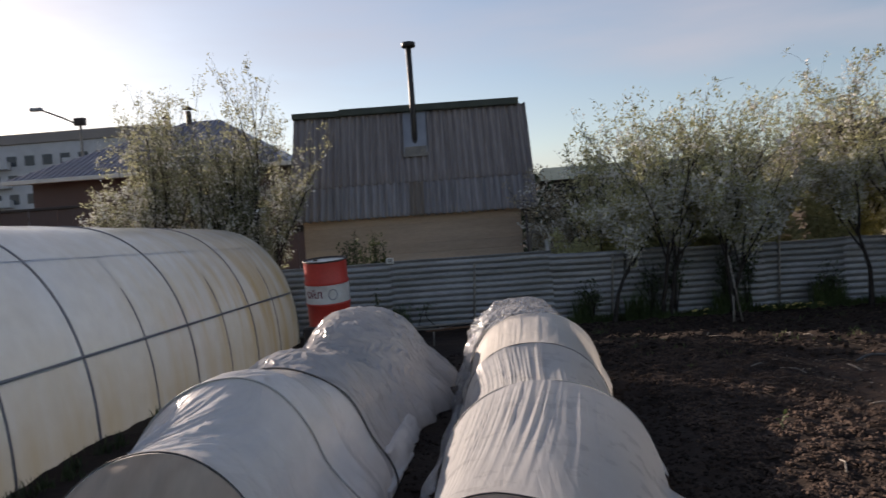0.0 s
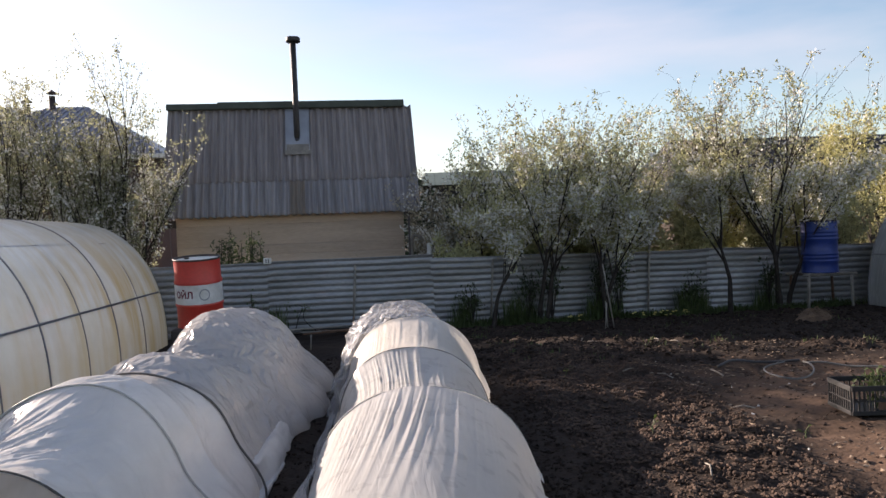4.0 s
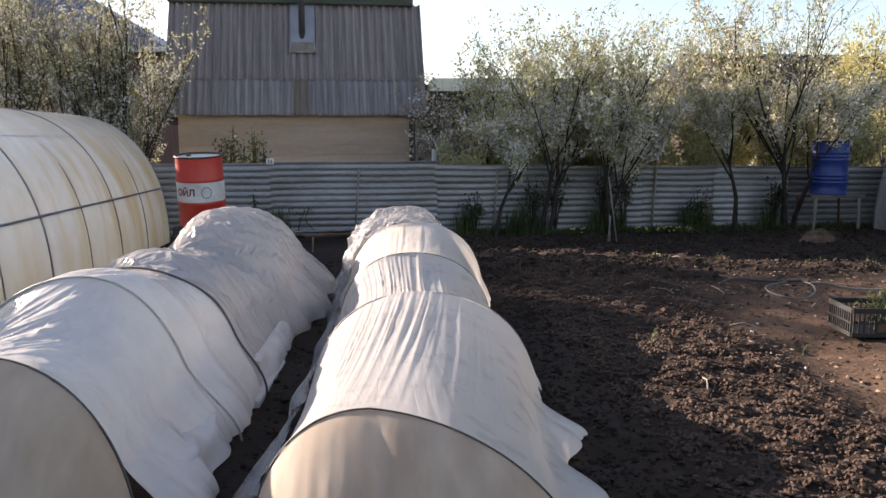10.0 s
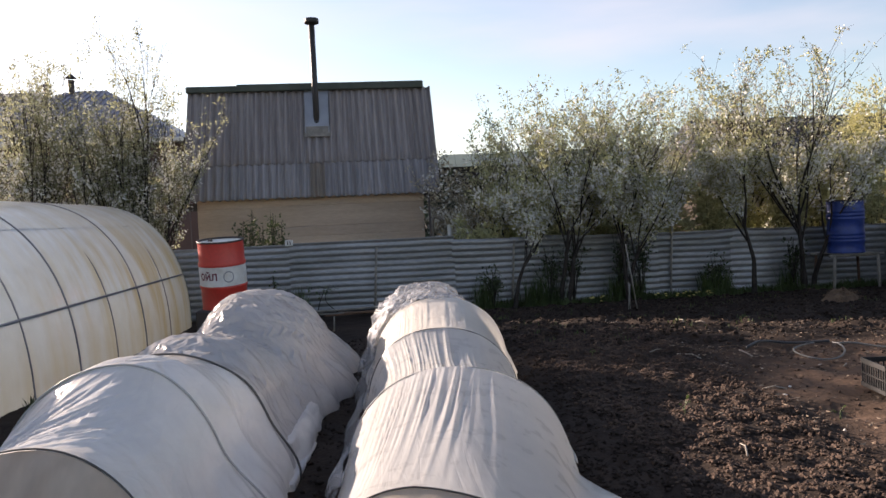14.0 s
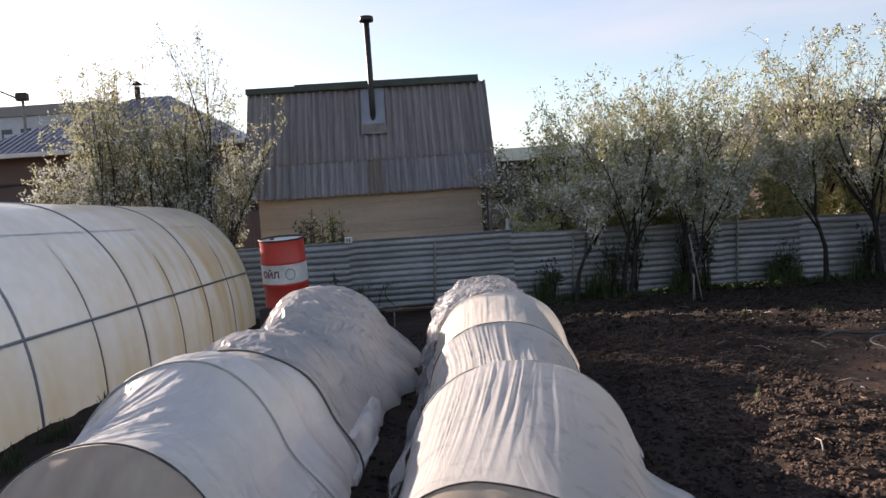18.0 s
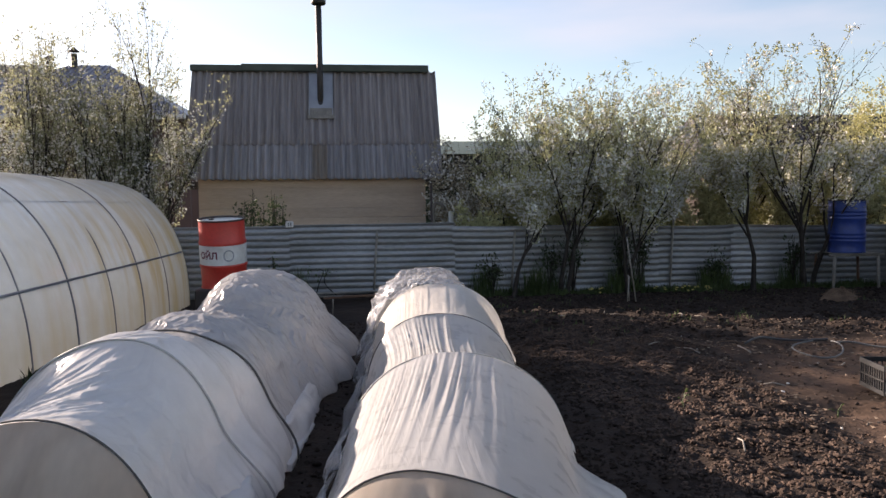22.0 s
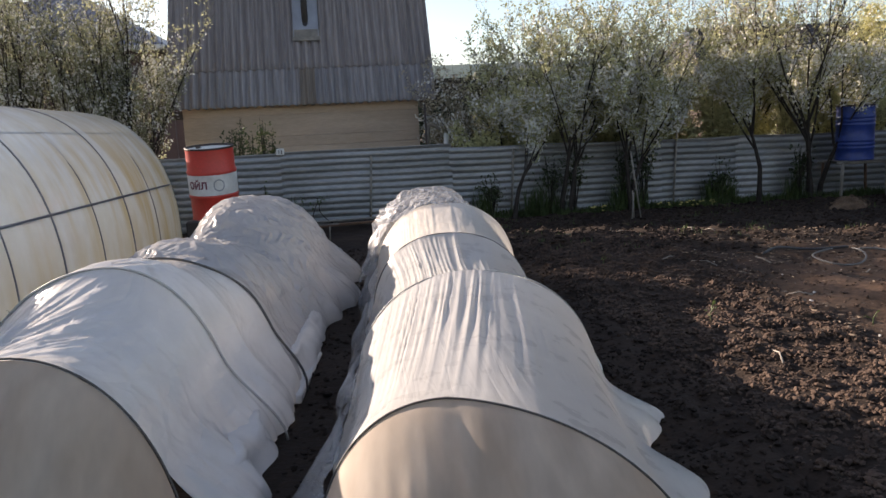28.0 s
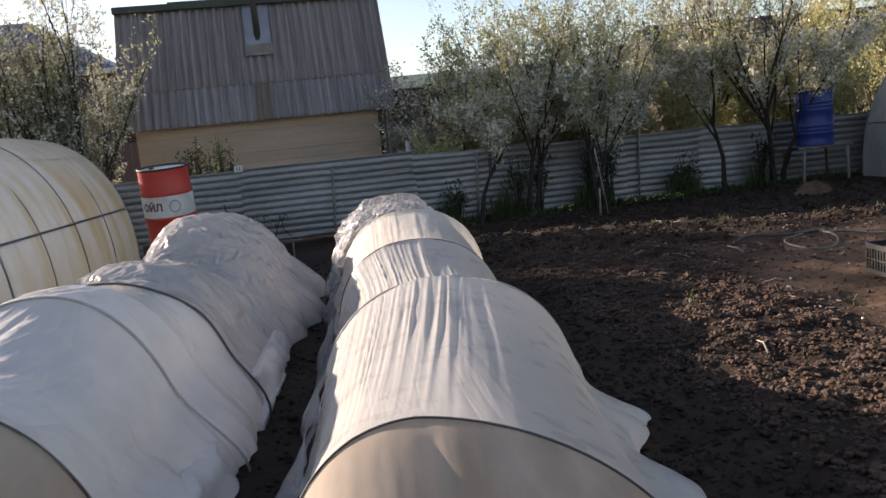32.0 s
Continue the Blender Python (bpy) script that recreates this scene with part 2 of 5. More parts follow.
def yellowing(m, y0, y1):
    """Old polycarbonate goes yellow-brown in streaks round the arch, the more the further along the greenhouse."""
    n, k = m.node_tree.nodes, m.node_tree.links
    tc = n.new("ShaderNodeTexCoord")
    sep = n.new("ShaderNodeSeparateXYZ")
    k.new(tc.outputs["Object"], sep.inputs["Vector"])
    along = n.new("ShaderNodeMapRange")
    along.interpolation_type = "SMOOTHSTEP"
    along.inputs["From Min"].default_value, along.inputs["From Max"].default_value = y0, y1
    k.new(sep.outputs["Y"], along.inputs["Value"])
    mp = n.new("ShaderNodeMapping")
    mp.inputs["Scale"].default_value = (0.5, 3.0, 0.5)
    k.new(tc.outputs["Object"], mp.inputs["Vector"])
    t = n.new("ShaderNodeTexNoise")
    t.inputs["Scale"].default_value, t.inputs["Detail"].default_value = 1.3, 5.0
    k.new(mp.outputs["Vector"], t.inputs["Vector"])
    r = n.new("ShaderNodeMapRange")
    r.inputs["From Min"].default_value, r.inputs["From Max"].default_value = 0.36, 0.62
    k.new(t.outputs["Fac"], r.inputs["Value"])
    g = n.new("ShaderNodeMath")
    g.operation = "MULTIPLY"
    k.new(along.outputs["Result"], g.inputs[0])
    k.new(r.outputs["Result"], g.inputs[1])
    # the yellowing fades towards the crown of the arch
    high = n.new("ShaderNodeMapRange")
    high.inputs["From Min"].default_value, high.inputs["From Max"].default_value = 0.9, 1.7
    high.inputs["To Min"].default_value, high.inputs["To Max"].default_value = 1.0, 0.25
    k.new(sep.outputs["Z"], high.inputs["Value"])
    g2 = n.new("ShaderNodeMath")
    g2.operation = "MULTIPLY"
    k.new(g.outputs["Value"], g2.inputs[0])
    k.new(high.outputs["Result"], g2.inputs[1])
    g = g2
    # lower sheets toned olive: the dim inside put into the colour, with dirt blotches
    low = n.new("ShaderNodeMapRange")
    low.inputs["From Min"].default_value, low.inputs["From Max"].default_value = 0.95, 0.15
    low.inputs["To Max"].default_value = 0.75
    k.new(sep.outputs["Z"], low.inputs["Value"])
    blot = n.new("ShaderNodeMapRange")
    blot.inputs["From Min"].default_value, blot.inputs["From Max"].default_value = 0.30, 0.70
    blot.inputs["To Min"].default_value, blot.inputs["To Max"].default_value = 0.45, 1.15
    k.new(t.outputs["Fac"], blot.inputs["Value"])
    lown = n.new("ShaderNodeMath")
    lown.operation = "MULTIPLY"
    k.new(low.outputs["Result"], lown.inputs[0])
    k.new(blot.outputs["Result"], lown.inputs[1])
    f = n.new("ShaderNodeMath")
    f.operation = "MAXIMUM"
    k.new(g.outputs["Value"], f.inputs[0])
    k.new(lown.outputs["Value"], f.inputs[1])
    mx = n.new("ShaderNodeMixRGB")
    mx.inputs["Color2"].default_value = (0.57, 0.50, 0.34, 1)
    b = n["Principled BSDF"]
    src = b.inputs["Base Color"].links[0].from_socket
    k.new(f.outputs["Value"], mx.inputs["Fac"])
    k.new(src, mx.inputs["Color1"])
    k.new(mx.outputs["Color"], b.inputs["Base Color"])
    for nd in n:
        if nd.type == "BSDF_TRANSLUCENT":
            k.new(mx.outputs["Color"], nd.inputs["Color"])


yellowing(POLY, 4.5, 10.0)
GREYPOLY = surface("grey_polycarbonate", (0.50, 0.52, 0.53), 0.25, second=(0.40, 0.41, 0.40), vary=0.15, scale=1.2, fine=8, bump=0.04, through=0.35, stretch=(0.5, 3, 0.5))
GHFRAME = surface("greenhouse_tube", (0.27, 0.27, 0.29), 0.5, vary=0.3, metal=0.2, bump=0.05)
STEEL = surface("galvanised_sheet", (0.38, 0.38, 0.385), 0.45, second=(0.21, 0.21, 0.20), spread=(0.32, 0.66), vary=0.34, scale=1.1, fine=20, metal=0.55, bump=0.08, bump_scale=30, per_piece=0.22, stretch=(0.5, 1, 2))
RUSTY = surface("rusty_post", (0.16, 0.085, 0.05), 0.85, vary=0.4, bump=0.3)
REDP = surface("red_drum_paint", (0.60, 0.045, 0.03), 0.42, vary=0.18, scale=3, fine=30, bump=0.05)
WHITEP = surface("white_drum_paint", (0.72, 0.72, 0.71), 0.5, second=(0.52, 0.50, 0.47), vary=0.12, scale=5, fine=30, bump=0.05)
LETTER = surface("maroon_lettering", (0.16, 0.03, 0.05), 0.6, vary=0.1, bump=0)
BLUEP = surface("blue_drum_paint", (0.015, 0.044, 0.22), 0.42, vary=0.25, scale=4, fine=30, bump=0.05)
DARKRIM = surface("dark_rim", (0.05, 0.035, 0.03), 0.6, vary=0.3, bump=0.1)
SLATE = surface("asbestos_slate", (0.30, 0.268, 0.262), 0.9, second=(0.19, 0.166, 0.163), spread=(0.36, 0.62), vary=0.28, scale=3.2, fine=26, bump=0.3, bump_scale=60, per_piece=0.13, stretch=(5.5, 0.16, 0.5), gloss=0.2)
SLATE_LOW = surface("newer_slate", (0.33, 0.31, 0.315), 0.9, second=(0.20, 0.187, 0.19), spread=(0.36, 0.62), vary=0.28, scale=3.2, fine=26, bump=0.3, bump_scale=60, per_piece=0.10, stretch=(5.5, 0.16, 0.5), gloss=0.2)
SLATE_RUST = surface("rust_stained_slate", (0.26, 0.215, 0.18), 0.9, second=(0.16, 0.135, 0.115), spread=(0.36, 0.62), vary=0.28, scale=3.2, fine=26, bump=0.3, bump_scale=60, stretch=(5.5, 0.16, 0.5), gloss=0.2)
RIDGECAP = surface("ridge_board", (0.075, 0.09, 0.075), 0.8, vary=0.3, bump=0.2)
FLASH = surface("zinc_flashing", (0.36, 0.375, 0.40), 0.45, vary=0.2, metal=0.5, scale=3, bump=0.05)
PIPE = surface("soot_steel_pipe", (0.055, 0.05, 0.05), 0.55, vary=0.3, metal=0.4, bump=0.1, stretch=(4, 4, 0.8))
BOARD = surface("weathered_board", (0.54, 0.42, 0.335), 0.85, second=(0.43, 0.335, 0.265), vary=0.2, scale=2.0, fine=30, bump=0.25, bump_scale=40, per_piece=0.12, stretch=(0.3, 1, 3))
WOODGREY = surface("grey_wood", (0.28, 0.25, 0.215), 0.9, vary=0.35, scale=6, fine=40, bump=0.3)
BARK = surface("bark", (0.060, 0.050, 0.044), 0.95, vary=0.45, scale=8, fine=50, bump=0.6, bump_scale=50, gloss=0.1)
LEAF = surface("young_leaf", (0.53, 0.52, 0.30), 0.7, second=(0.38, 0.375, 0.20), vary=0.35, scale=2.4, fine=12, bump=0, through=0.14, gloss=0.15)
# young leaf dimmed for the left trees, offsetting the sun that shines through them
LEAF_DIMMED = surface("dimmed_young_leaf", (0.35, 0.36, 0.235), 0.7, second=(0.24, 0.245, 0.15), vary=0.35, scale=1.2, fine=9, bump=0, through=0.5, gloss=0.15)
# leaf colour raised to look sunlit where the bushes stand in shade
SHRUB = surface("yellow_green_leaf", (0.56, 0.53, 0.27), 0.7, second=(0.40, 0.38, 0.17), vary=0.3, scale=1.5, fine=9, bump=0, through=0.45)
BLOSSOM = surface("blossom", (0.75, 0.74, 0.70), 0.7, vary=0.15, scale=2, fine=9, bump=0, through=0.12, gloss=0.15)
BROWNLEAF = surface("reddish_leaf", (0.46, 0.40, 0.29), 0.6, vary=0.35, scale=1.5, fine=9, bump=0, through=0.2, gloss=0.15)
THICKET = surface("thicket_leaf", (0.36, 0.34, 0.18), 0.8, second=(0.20, 0.19, 0.09), vary=0.4, scale=1.0, fine=6, bump=0, through=0.5)
FARTREE = surface("far_foliage", (0.055, 0.075, 0.032), 0.9, vary=0.5, scale=0.25, fine=1.6, bump=0)
METALROOF = surface("blue_metal_tile", (0.10, 0.115, 0.165), 0.42, vary=0.15, scale=0.5, fine=5, metal=0.2, bump=0.05)
BROWNWALL = surface("brown_profiled_sheet", (0.115, 0.070, 0.062), 0.6, vary=0.15, scale=0.5, fine=6, bump=0.05)
PANELWALL = surface("concrete_panel", (0.60, 0.60, 0.62), 0.9, vary=0.15, scale=0.1, fine=1.0, bump=0.1)
DARKGLASS = surface("window_glass", (0.05, 0.06, 0.075), 0.12, vary=0.1, bump=0)
FASCIA = surface("roof_band", (0.34, 0.30, 0.28), 0.9, vary=0.15, scale=0.2, bump=0)
DARKROOF = surface("dark_far_roof", (0.085, 0.084, 0.088), 1.0, vary=0.2, scale=0.3, fine=2, bump=0, gloss=0.03)
GREENROOF = surface("pale_green_roof", (0.24, 0.29, 0.25), 0.9, vary=0.2, scale=0.3, fine=2, bump=0, gloss=0.1)
DARKWALL = surface("dark_far_wall", (0.06, 0.05, 0.045), 1.0, vary=0.2, scale=0.3, fine=2, bump=0, gloss=0.03)
CRATE = surface("black_plastic", (0.016, 0.015, 0.016), 0.65, vary=0.25, bump=0.05)
HOSE = surface("grey_hose", (0.13, 0.13, 0.125), 0.55, vary=0.25, scale=6, bump=0.05)
DARKHOSE = surface("black_hose", (0.04, 0.04, 0.042), 0.5, vary=0.25, bump=0.05)
CREAM = surface("cream_enamel", (0.66, 0.65, 0.60), 0.5, vary=0.15, bump=0.05)
STRAW = surface("dry_straw", (0.21, 0.13, 0.08), 0.95, vary=0.45, scale=9, fine=60, bump=0.5)
LITTER = surface("dead_leaf", (0.26, 0.19, 0.13), 0.9, second=(0.12, 0.085, 0.06), vary=0.5, scale=9, fine=60, bump=0)
WHITEBIT = surface("white_scrap", (0.74, 0.73, 0.70), 0.7, vary=0.15, bump=0.1)
YELLOW = surface("dandelion", (0.50, 0.42, 0.12), 0.7, vary=0.15, bump=0)


# ---- building helpers ----
def part(name, bm, material, parent=None, label="", smooth=False):
    me = bpy.data.meshes.new(name)
    bm.to_mesh(me)
    bm.free()
    if smooth:
        me.polygons.foreach_set("use_smooth", [True] * len(me.polygons))
    me.materials.append(material)
    ob = new(name, me)
    ob.parent = parent
    return tagged(ob, label)


def sheet(name, verts, faces, material, parent=None, label="", smooth=False):
    me = bpy.data.meshes.new(name)
    me.from_pydata([tuple(v) for v in verts], [], [tuple(f) for f in faces])
    me.update()
    if smooth:
        me.polygons.foreach_set("use_smooth", [True] * len(me.polygons))
    me.materials.append(material)
    ob = new(name, me)
    ob.parent = parent
    return tagged(ob, label)


def shared(name, me, m, parent=None):
    ob = new(name, me)
    ob.parent = parent
    ob.matrix_basis = m
    return ob


def empty(name, m, label, category, group="", kind=""):
    ob = new(name)
    ob.matrix_basis = m
    return tagged(ob, label, category, group, kind)


def box(bm, x0, x1, y0, y1, z0, z1, bevel=0.0, m=None):
    r = bmesh.ops.create_cube(bm, size=1.0, matrix=Matrix.Translation(((x0 + x1) / 2, (y0 + y1) / 2, (z0 + z1) / 2)) @ Matrix.Diagonal((x1 - x0, y1 - y0, z1 - z0, 1)))
    vs = r["verts"]
    if bevel:
        es = list({e for v in vs for e in v.link_edges})
        r = bmesh.ops.bevel(bm, geom=es, offset=bevel, segments=1, affect="EDGES")
        vs = [v for v in r["verts"]] if m is not None else vs
    if m is not None:
        bmesh.ops.transform(bm, matrix=m, verts=list({v for v in vs if v.is_valid}))
    return bm


def boxed(x0, x1, y0, y1, z0, z1, bevel=0.0):
    return box(bmesh.new(), x0, x1, y0, y1, z0, z1, bevel)


def tube_data(points, radii, sides=6, caps=True):
    """Vertices and faces of a tube through the points."""
    pts = [Vector(p) for p in points]
    if not hasattr(radii, "__len__"):
        radii = [radii] * len(pts)
    vs, fs = [], []
    up = None
    for i, p in enumerate(pts):
        d = (pts[min(i + 1, len(pts) - 1)] - pts[max(i - 1, 0)])
        d = d.normalized() if d.length > 1e-9 else Vector((0, 0, 1))
        if up is None:
            up = d.orthogonal().normalized()
        up = (up - d * up.dot(d))
        up = up.normalized() if up.length > 1e-6 else d.orthogonal().normalized()
        side = d.cross(up)
        for s in range(sides):
            a = 2 * math.pi * s / sides
            vs.append(p + (up * math.cos(a) + side * math.sin(a)) * radii[i])
    for i in range(len(pts) - 1):
        for s in range(sides):
            a, b = i * sides + s, i * sides + (s + 1) % sides
            fs.append((a, b, b + sides, a + sides))
    if caps:
        fs.append(tuple(range(sides))[::-1])
        fs.append(tuple(range((len(pts) - 1) * sides, len(pts) * sides)))
    return vs, fs


def tube(name, points, radii, material, parent=None, sides=6, label=""):
    vs, fs = tube_data(points, radii, sides)
    return sheet(name, vs, fs, material, parent, label, smooth=True)


def lathe(name, profile, material, parent=None, sides=40, label=""):
    """A turned shape from (radius, height) pairs."""
    vs, fs = [], []
    for r, z in profile:
        for s in range(sides):
            a = 2 * math.pi * s / sides
            vs.append((r * math.cos(a), r * math.sin(a), z))
    for i in range(len(profile) - 1):
        for s in range(sides):
            a, b = i * sides + s, i * sides + (s + 1) % sides
            fs.append((a, b, b + sides, a + sides))
    return sheet(name, vs, fs, material, parent, label, smooth=True)


def joined(pieces):
    """Joins (verts, faces) pairs into one pair."""
    vs, fs = [], []
    for v, f in pieces:
        o = len(vs)
        vs.extend(v)
        fs.extend(tuple(i + o for i in q) for q in f)
    return vs, fs


def step(a, b, x):
    t = min(1.0, max(0.0, (x - a) / (b - a)))
    return t * t * (3 - 2 * t)


def nz(x, y, z=0.0, s=1.0):
    return noise.noise(Vector((x * s, y * s, z * s)))


FENCE_Y = 12.5


def ground_z(x, y):
    """The lie of the land: level beds, falling a little towards the fence."""
    z = -0.16 * step(6.5, 11.5, y)
    z += 0.05 * step(10.0, 12.2, y) * (nz(x, 3.1, 0, 0.5))
    return z


def rough_z(x, y):
    near = step(-6, -3, x) * (1 - step(14, 18, x)) * step(-6, -2, y) * (1 - step(13, 16, y))
    z = ground_z(x, y) + near * (0.030 * nz(x, y, 0, 1.3) + 0.018 * nz(x, y, 5, 4.0))
    e = 3.05 + 0.13 * (y - 5.2)
    tilled = step(1.3, 1.7, x) * (1 - step(e - 0.2, e + 0.2, x)) * step(-4, -2, y) * (1 - step(7.0, 9, y))
    z += near * 0.028 * (nz(x, y, 7, 2.4) + 0.7 * nz(x, y, 3, 6.5)) * step(2.5, 3.2, x)
    z += near * (0.03 + 0.9 * tilled * 0.05) * nz(x, y, 9, 9.0) * 0.6
    z += tilled * 0.035
    dug = step(0.9, 1.4, x) * (1 - step(8.5, 9.5, x)) * step(6.8, 7.8, y + 0.5 * nz(x, 6.0)) * (1 - step(11.6, 12.1, y))
    z += dug * (0.05 * nz(x, y, 2.0, 2.6) + 0.045 * nz(x, y, 4.0, 7.0) + 0.02)
    return z


def tilled_edge(y):
    return 3.05 + 0.13 * (y - 5.2) + 0.12 * nz(y * 1.1, 2.0)


# trodden soil beside the dug bed, its far edge cut where sunlit ground ends
def dry_sunlit(x, y):
    e = tilled_edge(y)
    d = step(e - 0.15, e + 0.35, x) * (1 - step(6.0, 7.2, y + 0.4 * nz(x * 1.5, 4.0))) * step(-8, -3, y) * (1 - step(8, 12, x))
    return max(0.0, min(1.0, d * (0.70 + 0.8 * nz(x * 1.4, y * 1.4, 3.0) + 0.7 * nz(x * 5.0, y * 5.0, 3.0))))


# ---- the ground ----
def lines(lo, hi, fine_lo, fine_hi, d):
    out = list(np.arange(fine_lo, fine_hi + 1e-6, d))
    a, s = fine_lo, d
    while a > lo:
        s *= 1.35
        a -= s
        out.insert(0, a)
    a, s = fine_hi, d
    while a < hi:
        s *= 1.35
        a += s
        out.append(a)
    return out


def build_ground():
    xs, ys = lines(-900, 900, -5.5, 10.5, 0.075), lines(-900, 1500, 0.6, 13.2, 0.075)
    vs = [(x, y, rough_z(x, y)) for y in ys for x in xs]
    w = len(xs)
    fs = [(j * w + i, j * w + i + 1, (j + 1) * w + i + 1, (j + 1) * w + i) for j in range(len(ys) - 1) for i in range(w - 1)]
    g = sheet("ground", vs, fs, SOIL, smooth=True)
    dry = g.data.attributes.new("dry", "FLOAT", "POINT")
    dry.data.foreach_set("value", [dry_sunlit(x, y) for x, y, z in vs])
    tagged(g, "dark brown garden soil, dug beds and trodden paths", "ground", kind="structure")


build_ground()


# ---- fence of corrugated sheets ----
def corrugated(length, z0, z1, pitch, depth, wobble_seed, sag=0.0):
    """A sheet with waves running along x, hung upright, with a thickness."""
    nx = max(8, int(length / 0.12))
    nzs = int((z1 - z0) / pitch * 8)
    vs, fs = [], []
    for side in (0, 1):
        for j in range(nzs + 1):
            z = z0 + (z1 - z0) * j / nzs
            for i in range(nx + 1):
                x = length * i / nx
                y = depth * (1.0 - 2.2 * abs(math.sin(math.pi * (z - z0) / pitch)) ** 0.8) + 0.03 * nz(x + wobble_seed, z * 2, 0, 0.9) + 0.012 * nz(x * 3.1 + wobble_seed, z * 6) * (0.5 + 0.5 * nz(wobble_seed, x * 0.7))
                dz = 0.022 * nz(x * 0.8 + wobble_seed, 4.0 + z) * (0.3 + (z - z0) / (z1 - z0)) + sag * math.sin(math.pi * i / nx)
                vs.append((x, y + side * 0.003, z + dz))
    w, n = nx + 1, (nx + 1) * (nzs + 1)
    for j in range(nzs):
        for i in range(nx):
            a = j * w + i
            fs.append((a, a + 1, a + w + 1, a + w))
            fs.append((n + a, n + a + w, n + a + w + 1, n + a + 1))
    for i in range(nx):
        fs.append((i, n + i, n + i + 1, i + 1))
        a = nzs * w + i
        fs.append((a, a + 1, n + a + 1, n + a))
    return vs, fs


fence = empty("fence", pose(0, 0, 0), "low fence of grey galvanised corrugated sheets laid lengthwise, some buckled", "fence", kind="structure")
spans = [(-13.0, -9.2, 1.02), (-9.25, -5.6, 1.00), (-5.65, -3.15, 1.02), (-3.2, -1.05, 1.01), (-1.1, 1.62, 1.03), (1.58, 3.72, 0.955), (3.68, 5.12, 0.935), (5.08, 6.45, 0.92),
         (6.40, 7.75, 0.905), (7.70, 9.6, 0.89), (9.55, 12.6, 0.88), (12.55, 16.0, 0.86)]
for n, (a, b, top) in enumerate(spans):
    low = -0.02 + ground_z((a + b) / 2, 12.0) * 0.55 - 0.05
    p = sheet("panel", *corrugated(b - a, low, top, 0.102, 0.0105, 7.3 * n), STEEL, fence, smooth=True)
    p.location = (a, FENCE_Y + (0.012 if n % 2 else 0.0), 0)
    tube("post", [(a + 0.03, FENCE_Y + 0.06, -0.4), (a + 0.03 + 0.01 * (n % 3), FENCE_Y + 0.06, top + 0.03)], 0.022, RUSTY, fence, 8)
for x, top in ((5.34, 1.05), (0.3, 0.9), (2.6, 0.9)):
    tube("post", [(x - 0.05, FENCE_Y - 0.06, -0.3), (x + 0.03, FENCE_Y - 0.04, top)], 0.018, WOODGREY, fence, 8)
bm = boxed(-1.15, -1.03, FENCE_Y - 0.05, FENCE_Y + 0.02, 0.985, 1.085, 0.008)
plate = tagged(part("marker_plate", bm, WHITEBIT), "small white plate fixed on top of a fence post", "plate")


for x in (-1.115, -1.075):
    part("mark", boxed(x, x + 0.014, FENCE_Y - 0.0545, FENCE_Y - 0.0505, 1.005, 1.065), DARKRIM, plate)


# ---- little bath house with slate roof ----
house = empty("bath_house", pose(-0.83, 15.22, 0, 0, 0, 2.0), "small wooden bath house with a steep grey slate roof", "house")
EAVE_Z, RIDGE_Z, RIDGE_Y = 1.86, 4.17, 1.15
HX0, HX1 = -2.55, 2.50
WALL_Y = 0.22
# plank walls
for k in range(11):
    tight = k % 3 != 1
    z0, z1 = -0.35 + k * 0.205, -0.35 + (k + 1) * 0.205 - (0.0012 if tight else 0.004)
    part("wall_board", boxed(HX0 + 0.22, HX1 - 0.32, WALL_Y + 0.003 * (k % 2), WALL_Y + 0.05, z0, z1, 0.0015 if tight else 0.006), BOARD, house)
bm = boxed(HX0 + 0.22, HX1 - 0.32, WALL_Y + 0.055, 2 * RIDGE_Y - WALL_Y, -0.35, 1.98)
part("wall", bm, BOARD, house)
# gable ends under the roof
for gx in (HX0 + 0.24, HX1 - 0.36):
    vs = [(gx, WALL_Y + 0.06, 1.985), (gx, 2 * RIDGE_Y - WALL_Y - 0.06, 1.985), (gx, RIDGE_Y, RIDGE_Z - 0.22),
          (gx + 0.03, WALL_Y + 0.06, 1.985), (gx + 0.03, 2 * RIDGE_Y - WALL_Y - 0.06, 1.985), (gx + 0.03, RIDGE_Y, RIDGE_Z - 0.22)]
    sheet("gable", vs, [(0, 1, 2), (5, 4, 3), (0, 3, 4, 1), (1, 4, 5, 2), (2, 5, 3, 0)], BOARD, house)
vs = [(HX1 - 0.32 + dx, y, z) for y in (0.05, 0.75) for dx, z in ((0.0, 1.84), (0.30, 1.84), (0.16, 1.66))]
sheet("eave_end", vs, [(0, 2, 1), (3, 4, 5), (0, 1, 4, 3), (1, 2, 5, 4), (2, 0, 3, 5)], DARKRIM, house, "dark open end of the eave")
part("eave_box", boxed(HX0 + 0.05, HX0 + 0.22, 0.06, 0.30, 1.68, 1.83, 0.01), DARKRIM, house)

SLOPE = math.atan2(RIDGE_Z - EAVE_Z, RIDGE_Y)
SLEN = math.hypot(RIDGE_Z - EAVE_Z, RIDGE_Y)


